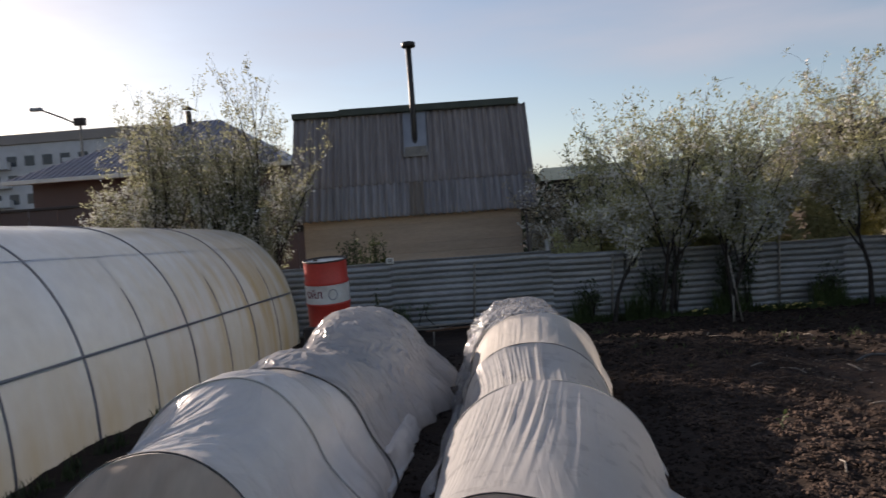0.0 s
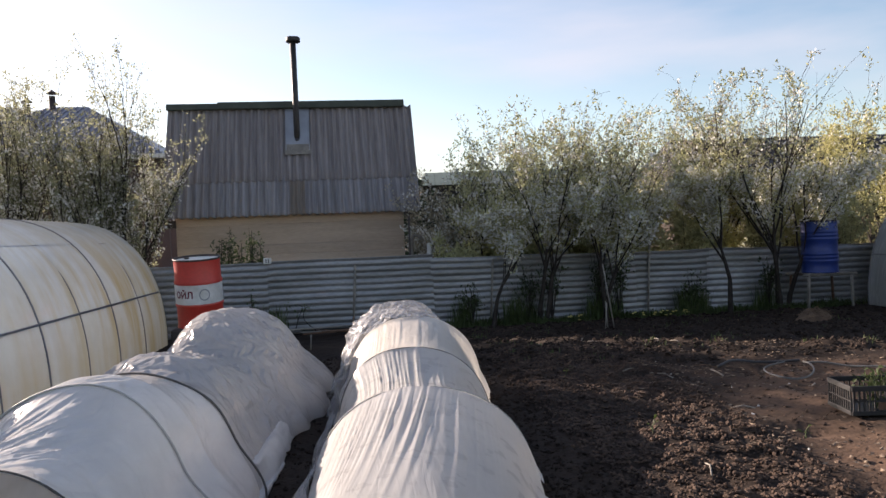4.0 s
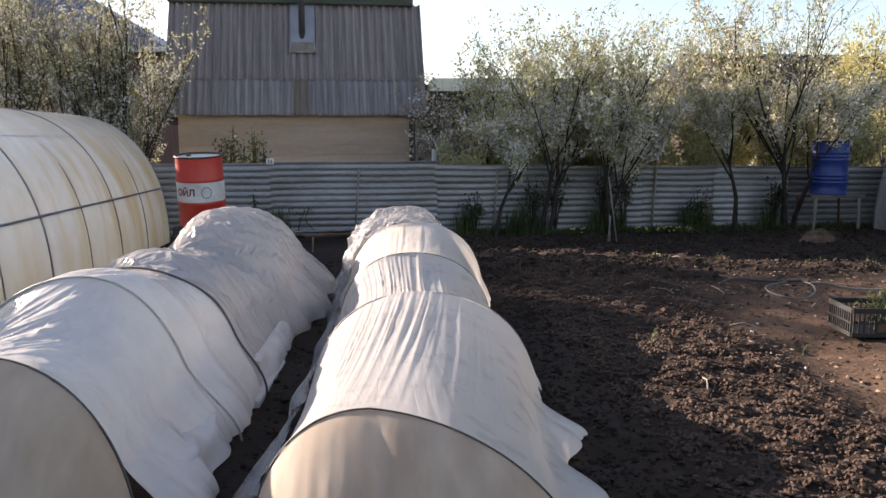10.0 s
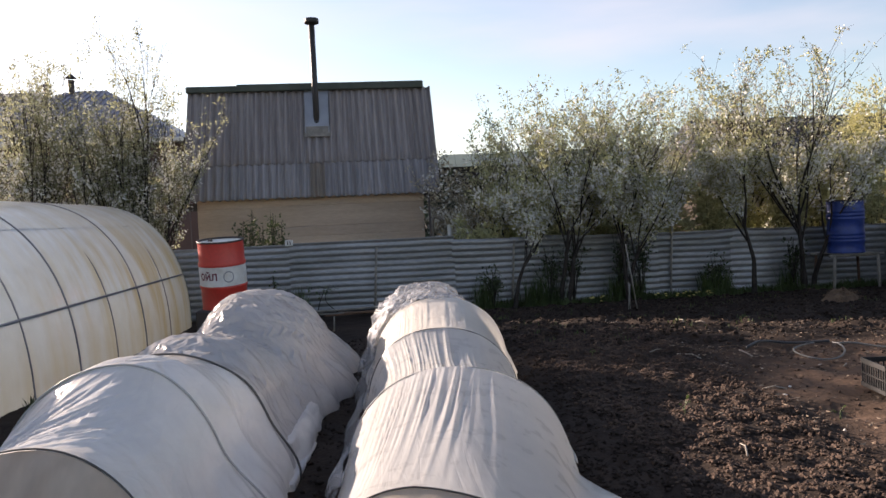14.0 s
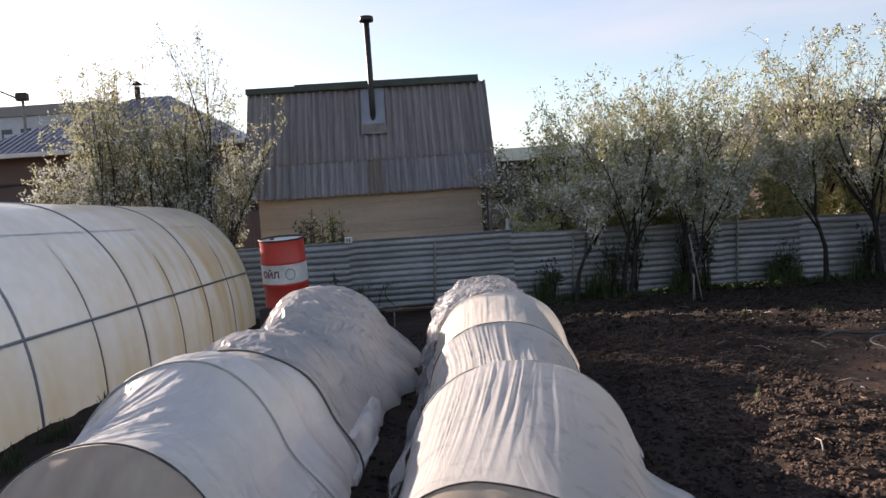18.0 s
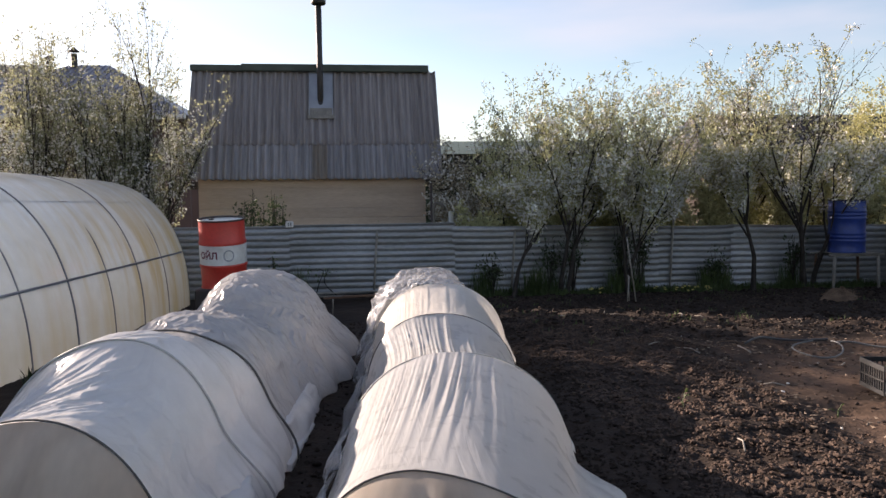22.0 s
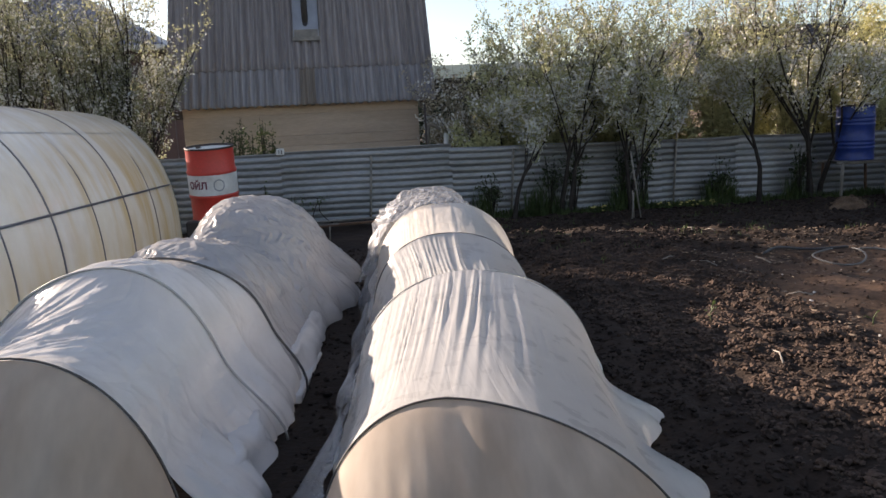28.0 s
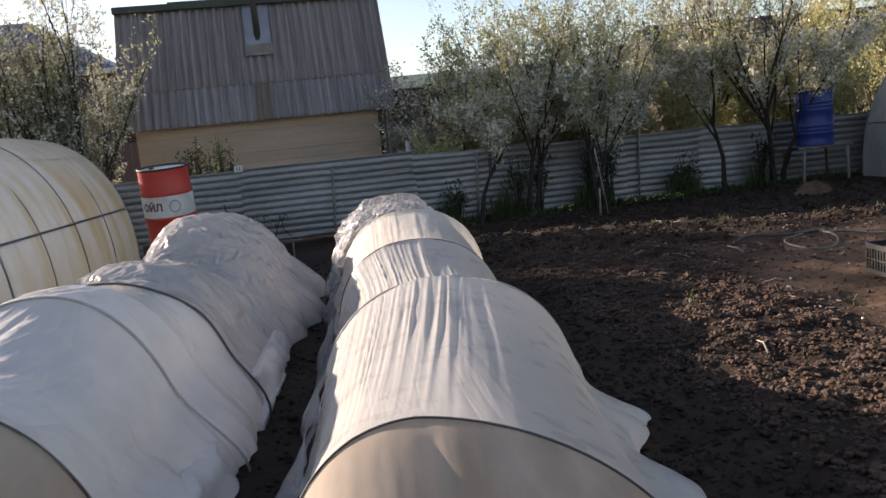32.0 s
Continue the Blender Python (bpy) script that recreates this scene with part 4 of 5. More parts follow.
# ---- trees ----
def grow_tree(rng, height, spread, stems, lean=(0, 0), thick=1.0):
    """Limbs as (points, radii, level): short stems that fork into spreading limbs, and these into fine upward shoots."""
    limbs, tips = [], []

    def limb(p, d, length, r, level, rise):
        pts, rad = [p.copy()], [r]
        steps = (4, 5, 4, 3)[level]
        q, v = p.copy(), d.normalized()
        for s in range(steps):
            v = (v + Vector((rng.gauss(0, 0.12), rng.gauss(0, 0.12), rise + rng.gauss(0, 0.08)))).normalized()
            q = q + v * (length / steps)
            pts.append(q.copy())
            rad.append(max(0.0018, r * (1 - 0.6 * (s + 1) / steps)))
        limbs.append((pts, rad, level))
        if level >= 2:
            tips.append(pts)
        elif level == 1:
            tips.append(pts[1:])
        if level < 3:
            kids = (5, 6, 4)[level]
            for k in range(kids):
                at = ((0.62, 0.18, 0.2)[level]) + (0.38, 0.8, 0.8)[level] * (k + rng.random()) / kids
                f = min(at, 0.999) * steps
                i = min(steps - 1, int(f))
                start = pts[i].lerp(pts[i + 1], f - i)
                turn = rng.uniform(0, 2 * math.pi) if level else 2 * math.pi * (k + rng.uniform(0, 0.8)) / kids
                side = Vector((math.cos(turn), math.sin(turn), rng.uniform(0.0, 0.5)))
                nd = v * (1.0 if level == 0 else 0.8) + side.normalized() * rng.uniform(0.55, 1.05) * spread * (1.0 if level == 0 else 1.15)
                ln = (height * rng.uniform(0.42, 0.62), height * rng.uniform(0.17, 0.30), height * rng.uniform(0.08, 0.15))[level]
                limb(start, nd, ln, max(0.0035 if level < 2 else 0.0022, rad[i] * rng.uniform(0.45, 0.62)), level + 1, (0.10, 0.07, 0.03)[level])

    for s in range(stems):
        a = 2 * math.pi * (s + rng.random()) / stems
        out = 0.15 + 0.25 * rng.random() if stems > 1 else 0.04
        d = Vector((math.cos(a) * out + lean[0], math.sin(a) * out * 0.7 + lean[1], 1))
        limb(Vector((rng.uniform(-0.05, 0.05) * stems, rng.uniform(-0.04, 0.04) * stems, -0.1)), d, height * rng.uniform(0.30, 0.42), (0.016 + 0.008 * height) * thick, 0, 0.0)
    return limbs, tips


def leaf_cloud(seed, twigs, count, size, jitter, bunch=4):
    """Small folded leaves in bunches along the twigs."""
    g = np.random.default_rng(seed)
    seg = np.array([(a, b) for pts in twigs for a, b in zip(pts[:-1], pts[1:])], dtype=float).reshape(-1, 2, 3)
    heads = max(1, count // bunch)
    pick = g.integers(0, len(seg), heads)
    f = g.random((heads, 1))
    centre = seg[pick, 0] * (1 - f) + seg[pick, 1] * f + g.normal(0, jitter * 0.6, (heads, 3))
    own = g.integers(0, heads, count)
    off = g.normal(0, size * 1.5, (count, 3))
    c = centre[own] + off
    d = off / (np.linalg.norm(off, axis=1, keepdims=True) + 1e-9) + g.normal(0, 0.6, (count, 3)) + (0, 0, 0.3)
    d /= np.linalg.norm(d, axis=1, keepdims=True)
    w = np.cross(d, g.normal(0, 1, (count, 3)))
    w /= np.linalg.norm(w, axis=1, keepdims=True) + 1e-9
    u = np.cross(d, w)
    s = size * g.uniform(0.55, 1.4, (count, 1))
    vs = np.stack([c - d * s, c + w * s * 0.5 + u * s * 0.2, c + d * s, c - w * s * 0.5 + u * s * 0.2], axis=1).reshape(-1, 3)
    o = np.arange(count)[:, None] * 4
    fs = np.concatenate([o + (0, 1, 2), o + (0, 2, 3)], axis=1).reshape(-1, 3)
    return vs.tolist(), fs.tolist()


def tree(name, x, y, height, spread, stems, seed, leaves, blossoms, label, group, leaf=0.024, lean=(0, 0), leaf_mat=None, jitter=0.055, thick=1.0, category="tree", low=0, slim=0.9):
    rng = random.Random(seed)
    t = empty(name, pose(x, y, ground_z(x, y)), label, category, group)
    limbs, tips = grow_tree(rng, height, spread, stems, lean, thick)
    tops = sorted(pts[-1].z for pts, _, _ in limbs)
    k = height / tops[int(0.96 * len(tops))]
    for pts, _, _ in limbs:
        for p in pts:
            p.z *= k
            p.z = min(p.z, height + 0.12 * max(0.0, p.z - height))
            if p.z > 0:
                p.x *= slim
                p.y *= slim
    sheet("trunk", *joined([tube_data(p, r, 7, False) for p, r, l in limbs if l == 0]), BARK, t, smooth=True)
    tagged(sheet("limb_work", *joined([tube_data(p, r, 4 if l < 3 else 3, False) for p, r, l in limbs if l > 0]), BARK, t, smooth=True), kind="stuff")
    if leaves:
        tagged(sheet("crown", *leaf_cloud(seed, tips, leaves, leaf, jitter), leaf_mat or LEAF, t), kind="stuff")
    if blossoms:
        tagged(sheet("blossom", *leaf_cloud(seed + 500, tips, blossoms, leaf * 1.15, jitter * 0.9), BLOSSOM, t), kind="stuff")
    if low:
        # the lower shoots carry more leaf, and white flower added to lighten their shade by colour
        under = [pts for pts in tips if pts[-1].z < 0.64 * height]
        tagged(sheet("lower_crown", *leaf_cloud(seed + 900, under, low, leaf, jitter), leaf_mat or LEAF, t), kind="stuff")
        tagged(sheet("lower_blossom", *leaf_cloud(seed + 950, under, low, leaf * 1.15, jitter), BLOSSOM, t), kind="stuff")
    return t


WHITE_TREE = "young fruit tree coming into leaf and white blossom"
BACK_TREE = "bushy garden tree with pale young leaves behind the fence"
right_trees = [
    (2.50, 12.15, 3.35, 0.75, 1), (3.40, 12.1, 3.8, 0.8, 2), (4.50, 12.1, 3.5, 0.8, 2), (6.55, 12.05, 4.05, 0.85, 1), (7.55, 12.2, 4.2, 0.8, 3)]
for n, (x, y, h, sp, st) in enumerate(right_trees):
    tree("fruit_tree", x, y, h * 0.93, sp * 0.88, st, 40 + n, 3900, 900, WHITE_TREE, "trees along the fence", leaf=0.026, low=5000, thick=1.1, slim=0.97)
back_trees = [(2.15, 14.2, 2.9, 0.8, 2), (2.9, 13.7, 3.4, 0.85, 2), (3.75, 14.2, 4.0, 0.85, 2), (4.6, 13.6, 3.6, 0.85, 2), (5.5, 13.8, 3.8, 0.85, 2), (6.3, 14.6, 4.1, 0.85, 2), (7.2, 13.9, 4.3, 0.85, 2),
              (8.1, 14.4, 3.6, 0.85, 2), (8.9, 15.0, 2.4, 0.9, 2), (10.2, 15.5, 2.3, 0.9, 2)]
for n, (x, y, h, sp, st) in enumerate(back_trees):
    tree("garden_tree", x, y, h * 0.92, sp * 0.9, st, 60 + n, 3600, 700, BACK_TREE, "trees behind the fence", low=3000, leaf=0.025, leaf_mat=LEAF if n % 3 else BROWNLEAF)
left_trees = [(-3.62, 13.8, 4.75, 0.45, 3, 0.62, 6000, 800), (-4.15, 14.0, 3.3, 0.60, 3, 0.66, 6000, 900), (-4.65, 13.9, 3.5, 0.60, 3, 0.66, 7000, 1200), (-5.0, 13.85, 4.0, 0.55, 3, 0.62, 8000, 1300),
              (-5.4, 13.9, 4.6, 0.45, 3, 0.55, 6000, 1200), (-6.05, 13.5, 2.85, 0.75, 3, 0.66, 4200, 3200)]
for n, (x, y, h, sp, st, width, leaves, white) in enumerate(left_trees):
    tree("fruit_tree", x, y, h, sp, st, 80 + n, leaves, white, WHITE_TREE, "trees along the fence", leaf=0.025, leaf_mat=LEAF_DIMMED, low=leaves // 3, slim=width)
tree("fruit_tree", -3.85, 14.3, 2.6, 0.50, 3, 88, 2600, 1500, "low fruit tree in white blossom beside the bath house", "trees along the fence", lean=(0.05, -0.1), leaf_mat=LEAF_DIMMED, slim=0.7)
tree("green_tree", 11.6, 15.2, 3.9, 0.9, 2, 95, 9000, 900, "tall fresh green tree beyond the far greenhouse", "trees behind the fence", leaf=0.035, leaf_mat=SHRUB)
tree("green_tree", 13.6, 14.6, 4.2, 0.9, 2, 96, 8000, 900, "tall fresh green tree beyond the far greenhouse", "trees behind the fence", leaf=0.035, leaf_mat=SHRUB)


# ---- weeds, shrubs and grass ----
def blades(seed, spots, count, height, width, spread):
    """Curved grass blades round a number of spots."""
    g = random.Random(seed)
    vs, fs = [], []
    for k in range(count):
        sx, sy = spots[g.randrange(len(spots))]
        x, y = sx + g.gauss(0, spread), sy + g.gauss(0, spread * 0.6)
        z = rough_z(x, y) - 0.01
        h = height * g.uniform(0.4, 1.3)
        a = g.uniform(0, 6.28)
        dx, dy = math.cos(a), math.sin(a)
        b = h * g.uniform(0.1, 0.5)
        w = width * g.uniform(0.6, 1.3)
        o = len(vs)
        px, py = -dy * w, dx * w
        vs += [(x - px, y - py, z), (x + px, y + py, z), (x + px * 0.7 + dx * b * 0.4, y + py * 0.7 + dy * b * 0.4, z + h * 0.6),
               (x - px * 0.7 + dx * b * 0.4, y - py * 0.7 + dy * b * 0.4, z + h * 0.6), (x + dx * b, y + dy * b, z + h)]
        fs += [(o, o + 1, o + 2, o + 3), (o + 3, o + 2, o + 4)]
    return vs, fs


def stuff(name, data, material, label, category):
    return tagged(sheet(name, *data, material), label, category, kind="stuff")


gr = random.Random(5)
strip = [(x, 12.15 + 0.12 * math.sin(x * 3)) for x in np.arange(1.6, 9.0, 0.11)]
stuff("fence_grass", blades(1, strip, 5200, 0.13, 0.006, 0.12), GRASS, "green grass growing along the foot of the fence", "grass")
tall = [(2.05, 12.25), (2.9, 12.2), (3.15, 12.2), (4.3, 12.15), (4.55, 12.2), (5.9, 12.25), (6.1, 12.2), (7.3, 12.2), (-1.0, 12.3), (-1.6, 12.3)]
stuff("fence_weeds", blades(2, tall, 1500, 0.42, 0.008, 0.10), GRASS, "taller green weeds against the fence", "weeds")
base_spots = [(-2.36 + 0.05 * math.sin(y * 9), y) for y in (3.75, 3.9, 4.1, 4.2, 4.35, 4.45, 4.6, 4.9, 5.0, 5.15, 5.9, 6.0)]
stuff("greenhouse_grass", blades(3, base_spots, 300, 0.10, 0.007, 0.04), SHADEGRASS, "dark green grass along the foot of the greenhouse", "grass")
lawn = [(x, y) for x in np.arange(-6, 9, 0.4) for y in np.arange(13.0, 15.0, 0.4)]
stuff("neighbour_grass", blades(4, lawn, 6000, 0.55, 0.010, 0.2), SHRUB, "tall yellow-green grass behind the fence", "grass")


weed_spots = [(gr.uniform(2.0, 7.5), gr.uniform(7.2, 11.6)) for k in range(70)]
stuff("bed_weeds", blades(6, weed_spots, 700, 0.06, 0.005, 0.07), GRASS, "sparse small green weeds in the dark dug soil", "weeds")


def bush(name, x, y, w, h, seed, count, material, label, leaf=0.035, z0=0.0):
    t = empty(name, pose(x, y, ground_z(x, y)), label, "bush")
    rr = random.Random(seed)
    twigs = []
    for k in range(16):
        a, tl = rr.uniform(0, 6.28), rr.uniform(0.55, 1.0)
        d = Vector((math.cos(a) * w * rr.uniform(0.2, 1), math.sin(a) * w * 0.6 * rr.uniform(0.2, 1), h * tl))
        twigs.append([Vector((0, 0, -0.05)), d * 0.45 + Vector((0, 0, h * 0.12)), d])
    sheet("stem", *joined([tube_data(p, [0.009, 0.006, 0.003], 4, False) for p in twigs]), BARK, t, smooth=True)
    tagged(sheet("foliage", *leaf_cloud(seed, [p[1:] for p in twigs], count, leaf, 0.07), material, t), kind="stuff")
    return t


for n, (x, h) in enumerate(((-1.98, 1.62), (-1.80, 1.85), (-1.62, 1.66), (-1.42, 1.88), (-1.30, 1.55))):
    bush("nettle_clump", x, 13.2, 0.07, h, 11 + n, 420, SHADEGRASS, "upright green nettles against the plank wall", leaf=0.03)
bush("dry_bush", 0.30, 13.2, 0.25, 1.25, 13, 260, BROWNLEAF, "small brown bush against the plank wall")
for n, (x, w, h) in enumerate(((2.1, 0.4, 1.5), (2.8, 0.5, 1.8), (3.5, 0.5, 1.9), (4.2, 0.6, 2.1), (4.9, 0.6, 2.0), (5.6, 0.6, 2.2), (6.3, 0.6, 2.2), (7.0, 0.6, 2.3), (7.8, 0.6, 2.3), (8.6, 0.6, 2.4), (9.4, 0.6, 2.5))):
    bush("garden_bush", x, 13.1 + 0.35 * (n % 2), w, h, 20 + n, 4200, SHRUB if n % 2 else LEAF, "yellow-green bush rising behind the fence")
for n, (x, h) in enumerate(((3.15, 0.75), (3.55, 0.8), (4.35, 0.9), (4.7, 0.8), (6.0, 0.55), (7.35, 0.7), (2.2, 0.6))):
    bush("sucker_bush", x, 12.2, 0.24, h * 1.25, 40 + n, 330, SHADEGRASS, "leafy green suckers in front of the fence", leaf=0.028)
flowers = []
for cx, cn in ((3.75, 4), (4.0, 4), (5.2, 4), (5.5, 7), (5.75, 5), (4.95, 3)):
    for k in range(cn):
        x, y = cx + gr.gauss(0, 0.09), 11.98 + gr.gauss(0, 0.05)
        z = ground_z(x, y) + gr.uniform(0.03, 0.11)
        vs, fs = tube_data([(x, y, z), (x, y - 0.004, z + 0.012), (x, y - 0.006, z + 0.016)], [0.006, 0.022, 0.012], 8)
        flowers.append((vs, fs))
stuff("dandelions", joined(flowers), YELLOW, "yellow dandelions in the grass by the fence", "flowers")


# ---- far woods ----
def far_wood(name, seed, x0, x1, y0, y1, top, count, size, label, material=None):
    rr = random.Random(seed)
    crowns = []
    x = x0
    while x < x1:
        crowns.append((x, rr.uniform(y0, y1), top * rr.uniform(0.62, 1.0), rr.uniform(1.2, 2.6)))
        x += rr.uniform(0.8, 2.0)
    twigs = []
    for cx, cy, ch, cw in crowns:
        for k in range(14):
            a = rr.uniform(0, 6.28)
            r = cw * math.sqrt(rr.random())
            b = Vector((cx + math.cos(a) * r, cy + math.sin(a) * r, ch * rr.uniform(0.1, 0.75)))
            twigs.append([b, b + Vector((rr.gauss(0, 0.3), rr.gauss(0, 0.3), ch * 0.25))])
    return stuff(name, leaf_cloud(seed, twigs, count, size, size * 1.6), material or FARTREE, label, "woods")


far_wood("far_woods", 7, 1, 75, 56, 66, 4.9, 9000, 0.42, "dark far line of trees and gardens")
far_wood("far_woods", 8, -40, 0, 60, 70, 6.0, 5000, 0.42, "dark far line of trees and gardens")
far_wood("middle_thicket", 9, 4.6, 24, 19, 24, 3.4, 9000, 0.10, "dense thicket of garden trees in the middle distance", THICKET)


# ---- neighbour's house with a metal hip roof ----
neighbour = empty("neighbour_house", pose(-11.4, 33, 0), "brown house with a dark blue metal hip roof beyond the gardens", "house")
NX0, NX1, NY0, NY1, NZE, NZR = -5.4, 5.3, -6.0, 7.0, 4.5, 7.3


def hip(x0, x1, y0, y1, ze, zr, inset):
    ym = (y0 + y1) / 2
    return [(x0, y0, ze), (x1, y0, ze), (x1, y1, ze), (x0, y1, ze), (x0 + inset, ym, zr), (x1 - inset, ym, zr)], [(0, 1, 5, 4), (1, 2, 5), (2, 3, 4, 5), (3, 0, 4), (3, 2, 1, 0)]


sheet("roof", *hip(NX0, NX1, NY0, NY1, NZE, NZR, 4.6), METALROOF, neighbour)
# standing seams on the near slope
ribs = []
for k in range(44):
    x = NX0 + (NX1 - NX0) * (k + 0.5) / 44
    t = min(1.0, (x - NX0) / 4.6, (NX1 - x) / 4.6)
    ym = (NY0 + NY1) / 2
    a, b = Vector((x, NY0, NZE + 0.01)), Vector((x, NY0 + (ym - NY0) * t, NZE + (NZR - NZE) * t + 0.01))
    ribs.append(tube_data([a, b], 0.028, 4))
tagged(sheet("roof_seam_set", *joined(ribs), METALROOF, neighbour), kind="stuff")
part("gutter", boxed(NX0, NX1, NY0 - 0.12, NY0 + 0.02, NZE - 0.16, NZE, 0.02), CREAM, neighbour)
part("wall", boxed(NX0 + 0.7, NX1 - 0.7, NY0 + 0.7, NY1 - 0.7, -0.2, NZE), BROWNWALL, neighbour)
for x, up in ((-0.6, 0.42), (-1.6, 0.10)):
    tube("roof_pipe", [(x, 0.2, NZR - 1.2), (x, 0.2, NZR + up)], 0.13, DARKRIM, neighbour, 10)
    lathe("pipe_cap", [(0.0, 0.2), (0.24, 0.0), (0.13, -0.02)], DARKRIM, neighbour, 12).location = (x, 0.2, NZR + up + 0.08)
shed = empty("brown_shed", pose(-12.5, 22, 0), "dark brown profiled sheet boundary wall before the house", "wall")
for k in range(40):
    part("profile_sheet", boxed(-9 + k * 0.45, -9 + k * 0.45 + 0.43, 0.03 * (k % 2), 0.03 * (k % 2) + 0.03, -0.2, 3.0), BROWNWALL, shed)
part("capping", boxed(-9, 9, -0.05, 0.12, 3.0, 3.08, 0.01), DARKRIM, shed)

# ---- panel apartment block far off ----
block = empty("apartment_block", pose(-68, 112, 0), "grey panel apartment block far beyond the roofs", "building")
BW, BH = 44.0, 19.6
part("wall", boxed(-BW / 2 - 8, BW / 2, 0, 12, -0.2, BH), PANELWALL, block)
part("roof_band", boxed(-BW / 2 - 8.2, BW / 2 + 0.2, -0.3, 12.2, BH, BH + 1.5, 0.05), FASCIA, block)
wmesh = None
for row in range(6):
    for c in range(18):
        x, z = -BW / 2 - 6.0 + c * 2.75, BH - 2.5 - row * 2.85
        if wmesh is None:
            w0 = part("window", boxed(-0.75, 0.75, -0.05, 0.05, -0.75, 0.75), DARKGLASS, block)
            w0.location = (x, -0.02, z)
            wmesh = w0.data
        else:
            shared("window", wmesh, Matrix.Translation((x, -0.02, z)), block)
for row in range(6):
    for c in range(4):
        x, z = -BW / 2 - 1.9 + c * 11.0, BH - 3.1 - row * 2.85
        part("balcony", boxed(x - 1.3, x + 1.3, -1.1, -0.06, z - 0.6, z + 0.5, 0.03), PANELWALL, block)

lamp = empty("street_lamp", pose(-23.0, 45, 0), "grey street lamp on a long curved arm", "street lamp")
tube("pole", [(0, 0, -0.2), (0, 0, 5.0), (0, 0, 9.8)], [0.10, 0.09, 0.08], WOODGREY, lamp, 10)
tube("arm", [(0, 0, 9.6), (-1.2, 0, 10.2), (-2.4, 0, 10.72)], 0.05, DARKRIM, lamp, 8)
part("pole_top", boxed(-0.35, 0.3, -0.2, 0.2, 9.6, 10.05, 0.04), DARKRIM, lamp)
part("lamp_head", boxed(-3.05, -2.3, -0.16, 0.16, 10.66, 10.86, 0.05), FLASH, lamp)

# ---- long dark roofs to the other side ----
for n, (x, y, w, d, ze, zr, col) in enumerate(((29.0, 42, 24, 9, 3.6, 6.15, DARKROOF), (15.0, 64, 20, 8, 5.2, 6.5, GREENROOF), (52, 60, 30, 10, 4.0, 6.5, METALROOF))):
    hs = empty("far_house", pose(x, y, 0), "low house with a dark roof far behind the trees", "house", "far houses")
    sheet("roof", *hip(-w / 2, w / 2, -d / 2, d / 2, ze, zr, 1.2), col, hs)
    part("wall", boxed(-w / 2 + 0.5, w / 2 - 0.5, -d / 2 + 0.5, d / 2 - 0.5, -0.2, ze), DARKWALL, hs)
    for k in range(int(w / 4)):
        part("window", boxed(-w / 2 + 2 + k * 4 - 0.6, -w / 2 + 2 + k * 4 + 0.6, -d / 2 + 0.44, -d / 2 + 0.52, 1.2, 2.6), DARKGLASS, hs)

# ---- second greenhouse, past the blue drum ----
gh2 = empty("greenhouse", pose(10.42, 6.9, -0.16), "pale arched greenhouse standing by the fence corner", "greenhouse")


def arch2(t):
    a = math.pi * t
    ca, sa = math.cos(a), math.sin(a)
    return -math.copysign(abs(ca) ** 0.87, ca) * 1.30, sa ** 0.87 * 1.95


for j in range(5):
    vs = [(arch2(i / 28)[0], j * 1.04 + k * 1.04, arch2(i / 28)[1]) for k in (0, 1) for i in range(29)]
    sheet("polycarbonate_sheet", vs, [(i, i + 1, i + 30, i + 29) for i in range(28)], GREYPOLY, gh2, smooth=True)
for j in range(6):
    tube("arch_rib", [(arch2(i / 28)[0], j * 1.04, arch2(i / 28)[1]) for i in range(29)], 0.014, GHFRAME, gh2, 6)
for t in (0.13, 0.3, 0.5, 0.7, 0.87):
    x, z = arch2(t)
    tube("purlin", [(x, 0, z), (x, 5.2, z)], 0.011, GHFRAME, gh2, 6)
for y in (0.02, 5.18):
    vs = [(0, y, 0)] + [(arch2(i / 28)[0], y, arch2(i / 28)[1]) for i in range(29)]
    sheet("end_sheet", vs, [(0, i + 1, i + 2) for i in range(28)], GREYPOLY, gh2)

# ---- odds and ends beside the bath house ----
tagged(tube("white_post", [(1.72, 14.1, -0.2), (1.72, 14.1, 1.20)], 0.05, CREAM, None, 10), "short white post beside the bath house", "post")
tagged(tube("white_pipe", [(1.40, 14.2, -0.2), (1.40, 14.2, 1.26), (1.44, 14.2, 1.36), (1.54, 14.2, 1.34), (1.62, 14.2, 1.24)], 0.035, WOODGREY, None, 10), "bent pale pipe beside the bath house", "pipe")
tagged(tube("thin_post", [(1.34, 13.9, -0.2), (1.34, 13.9, 1.72)], 0.02, DARKRIM, None, 8), "thin dark post beside the bath house", "post")


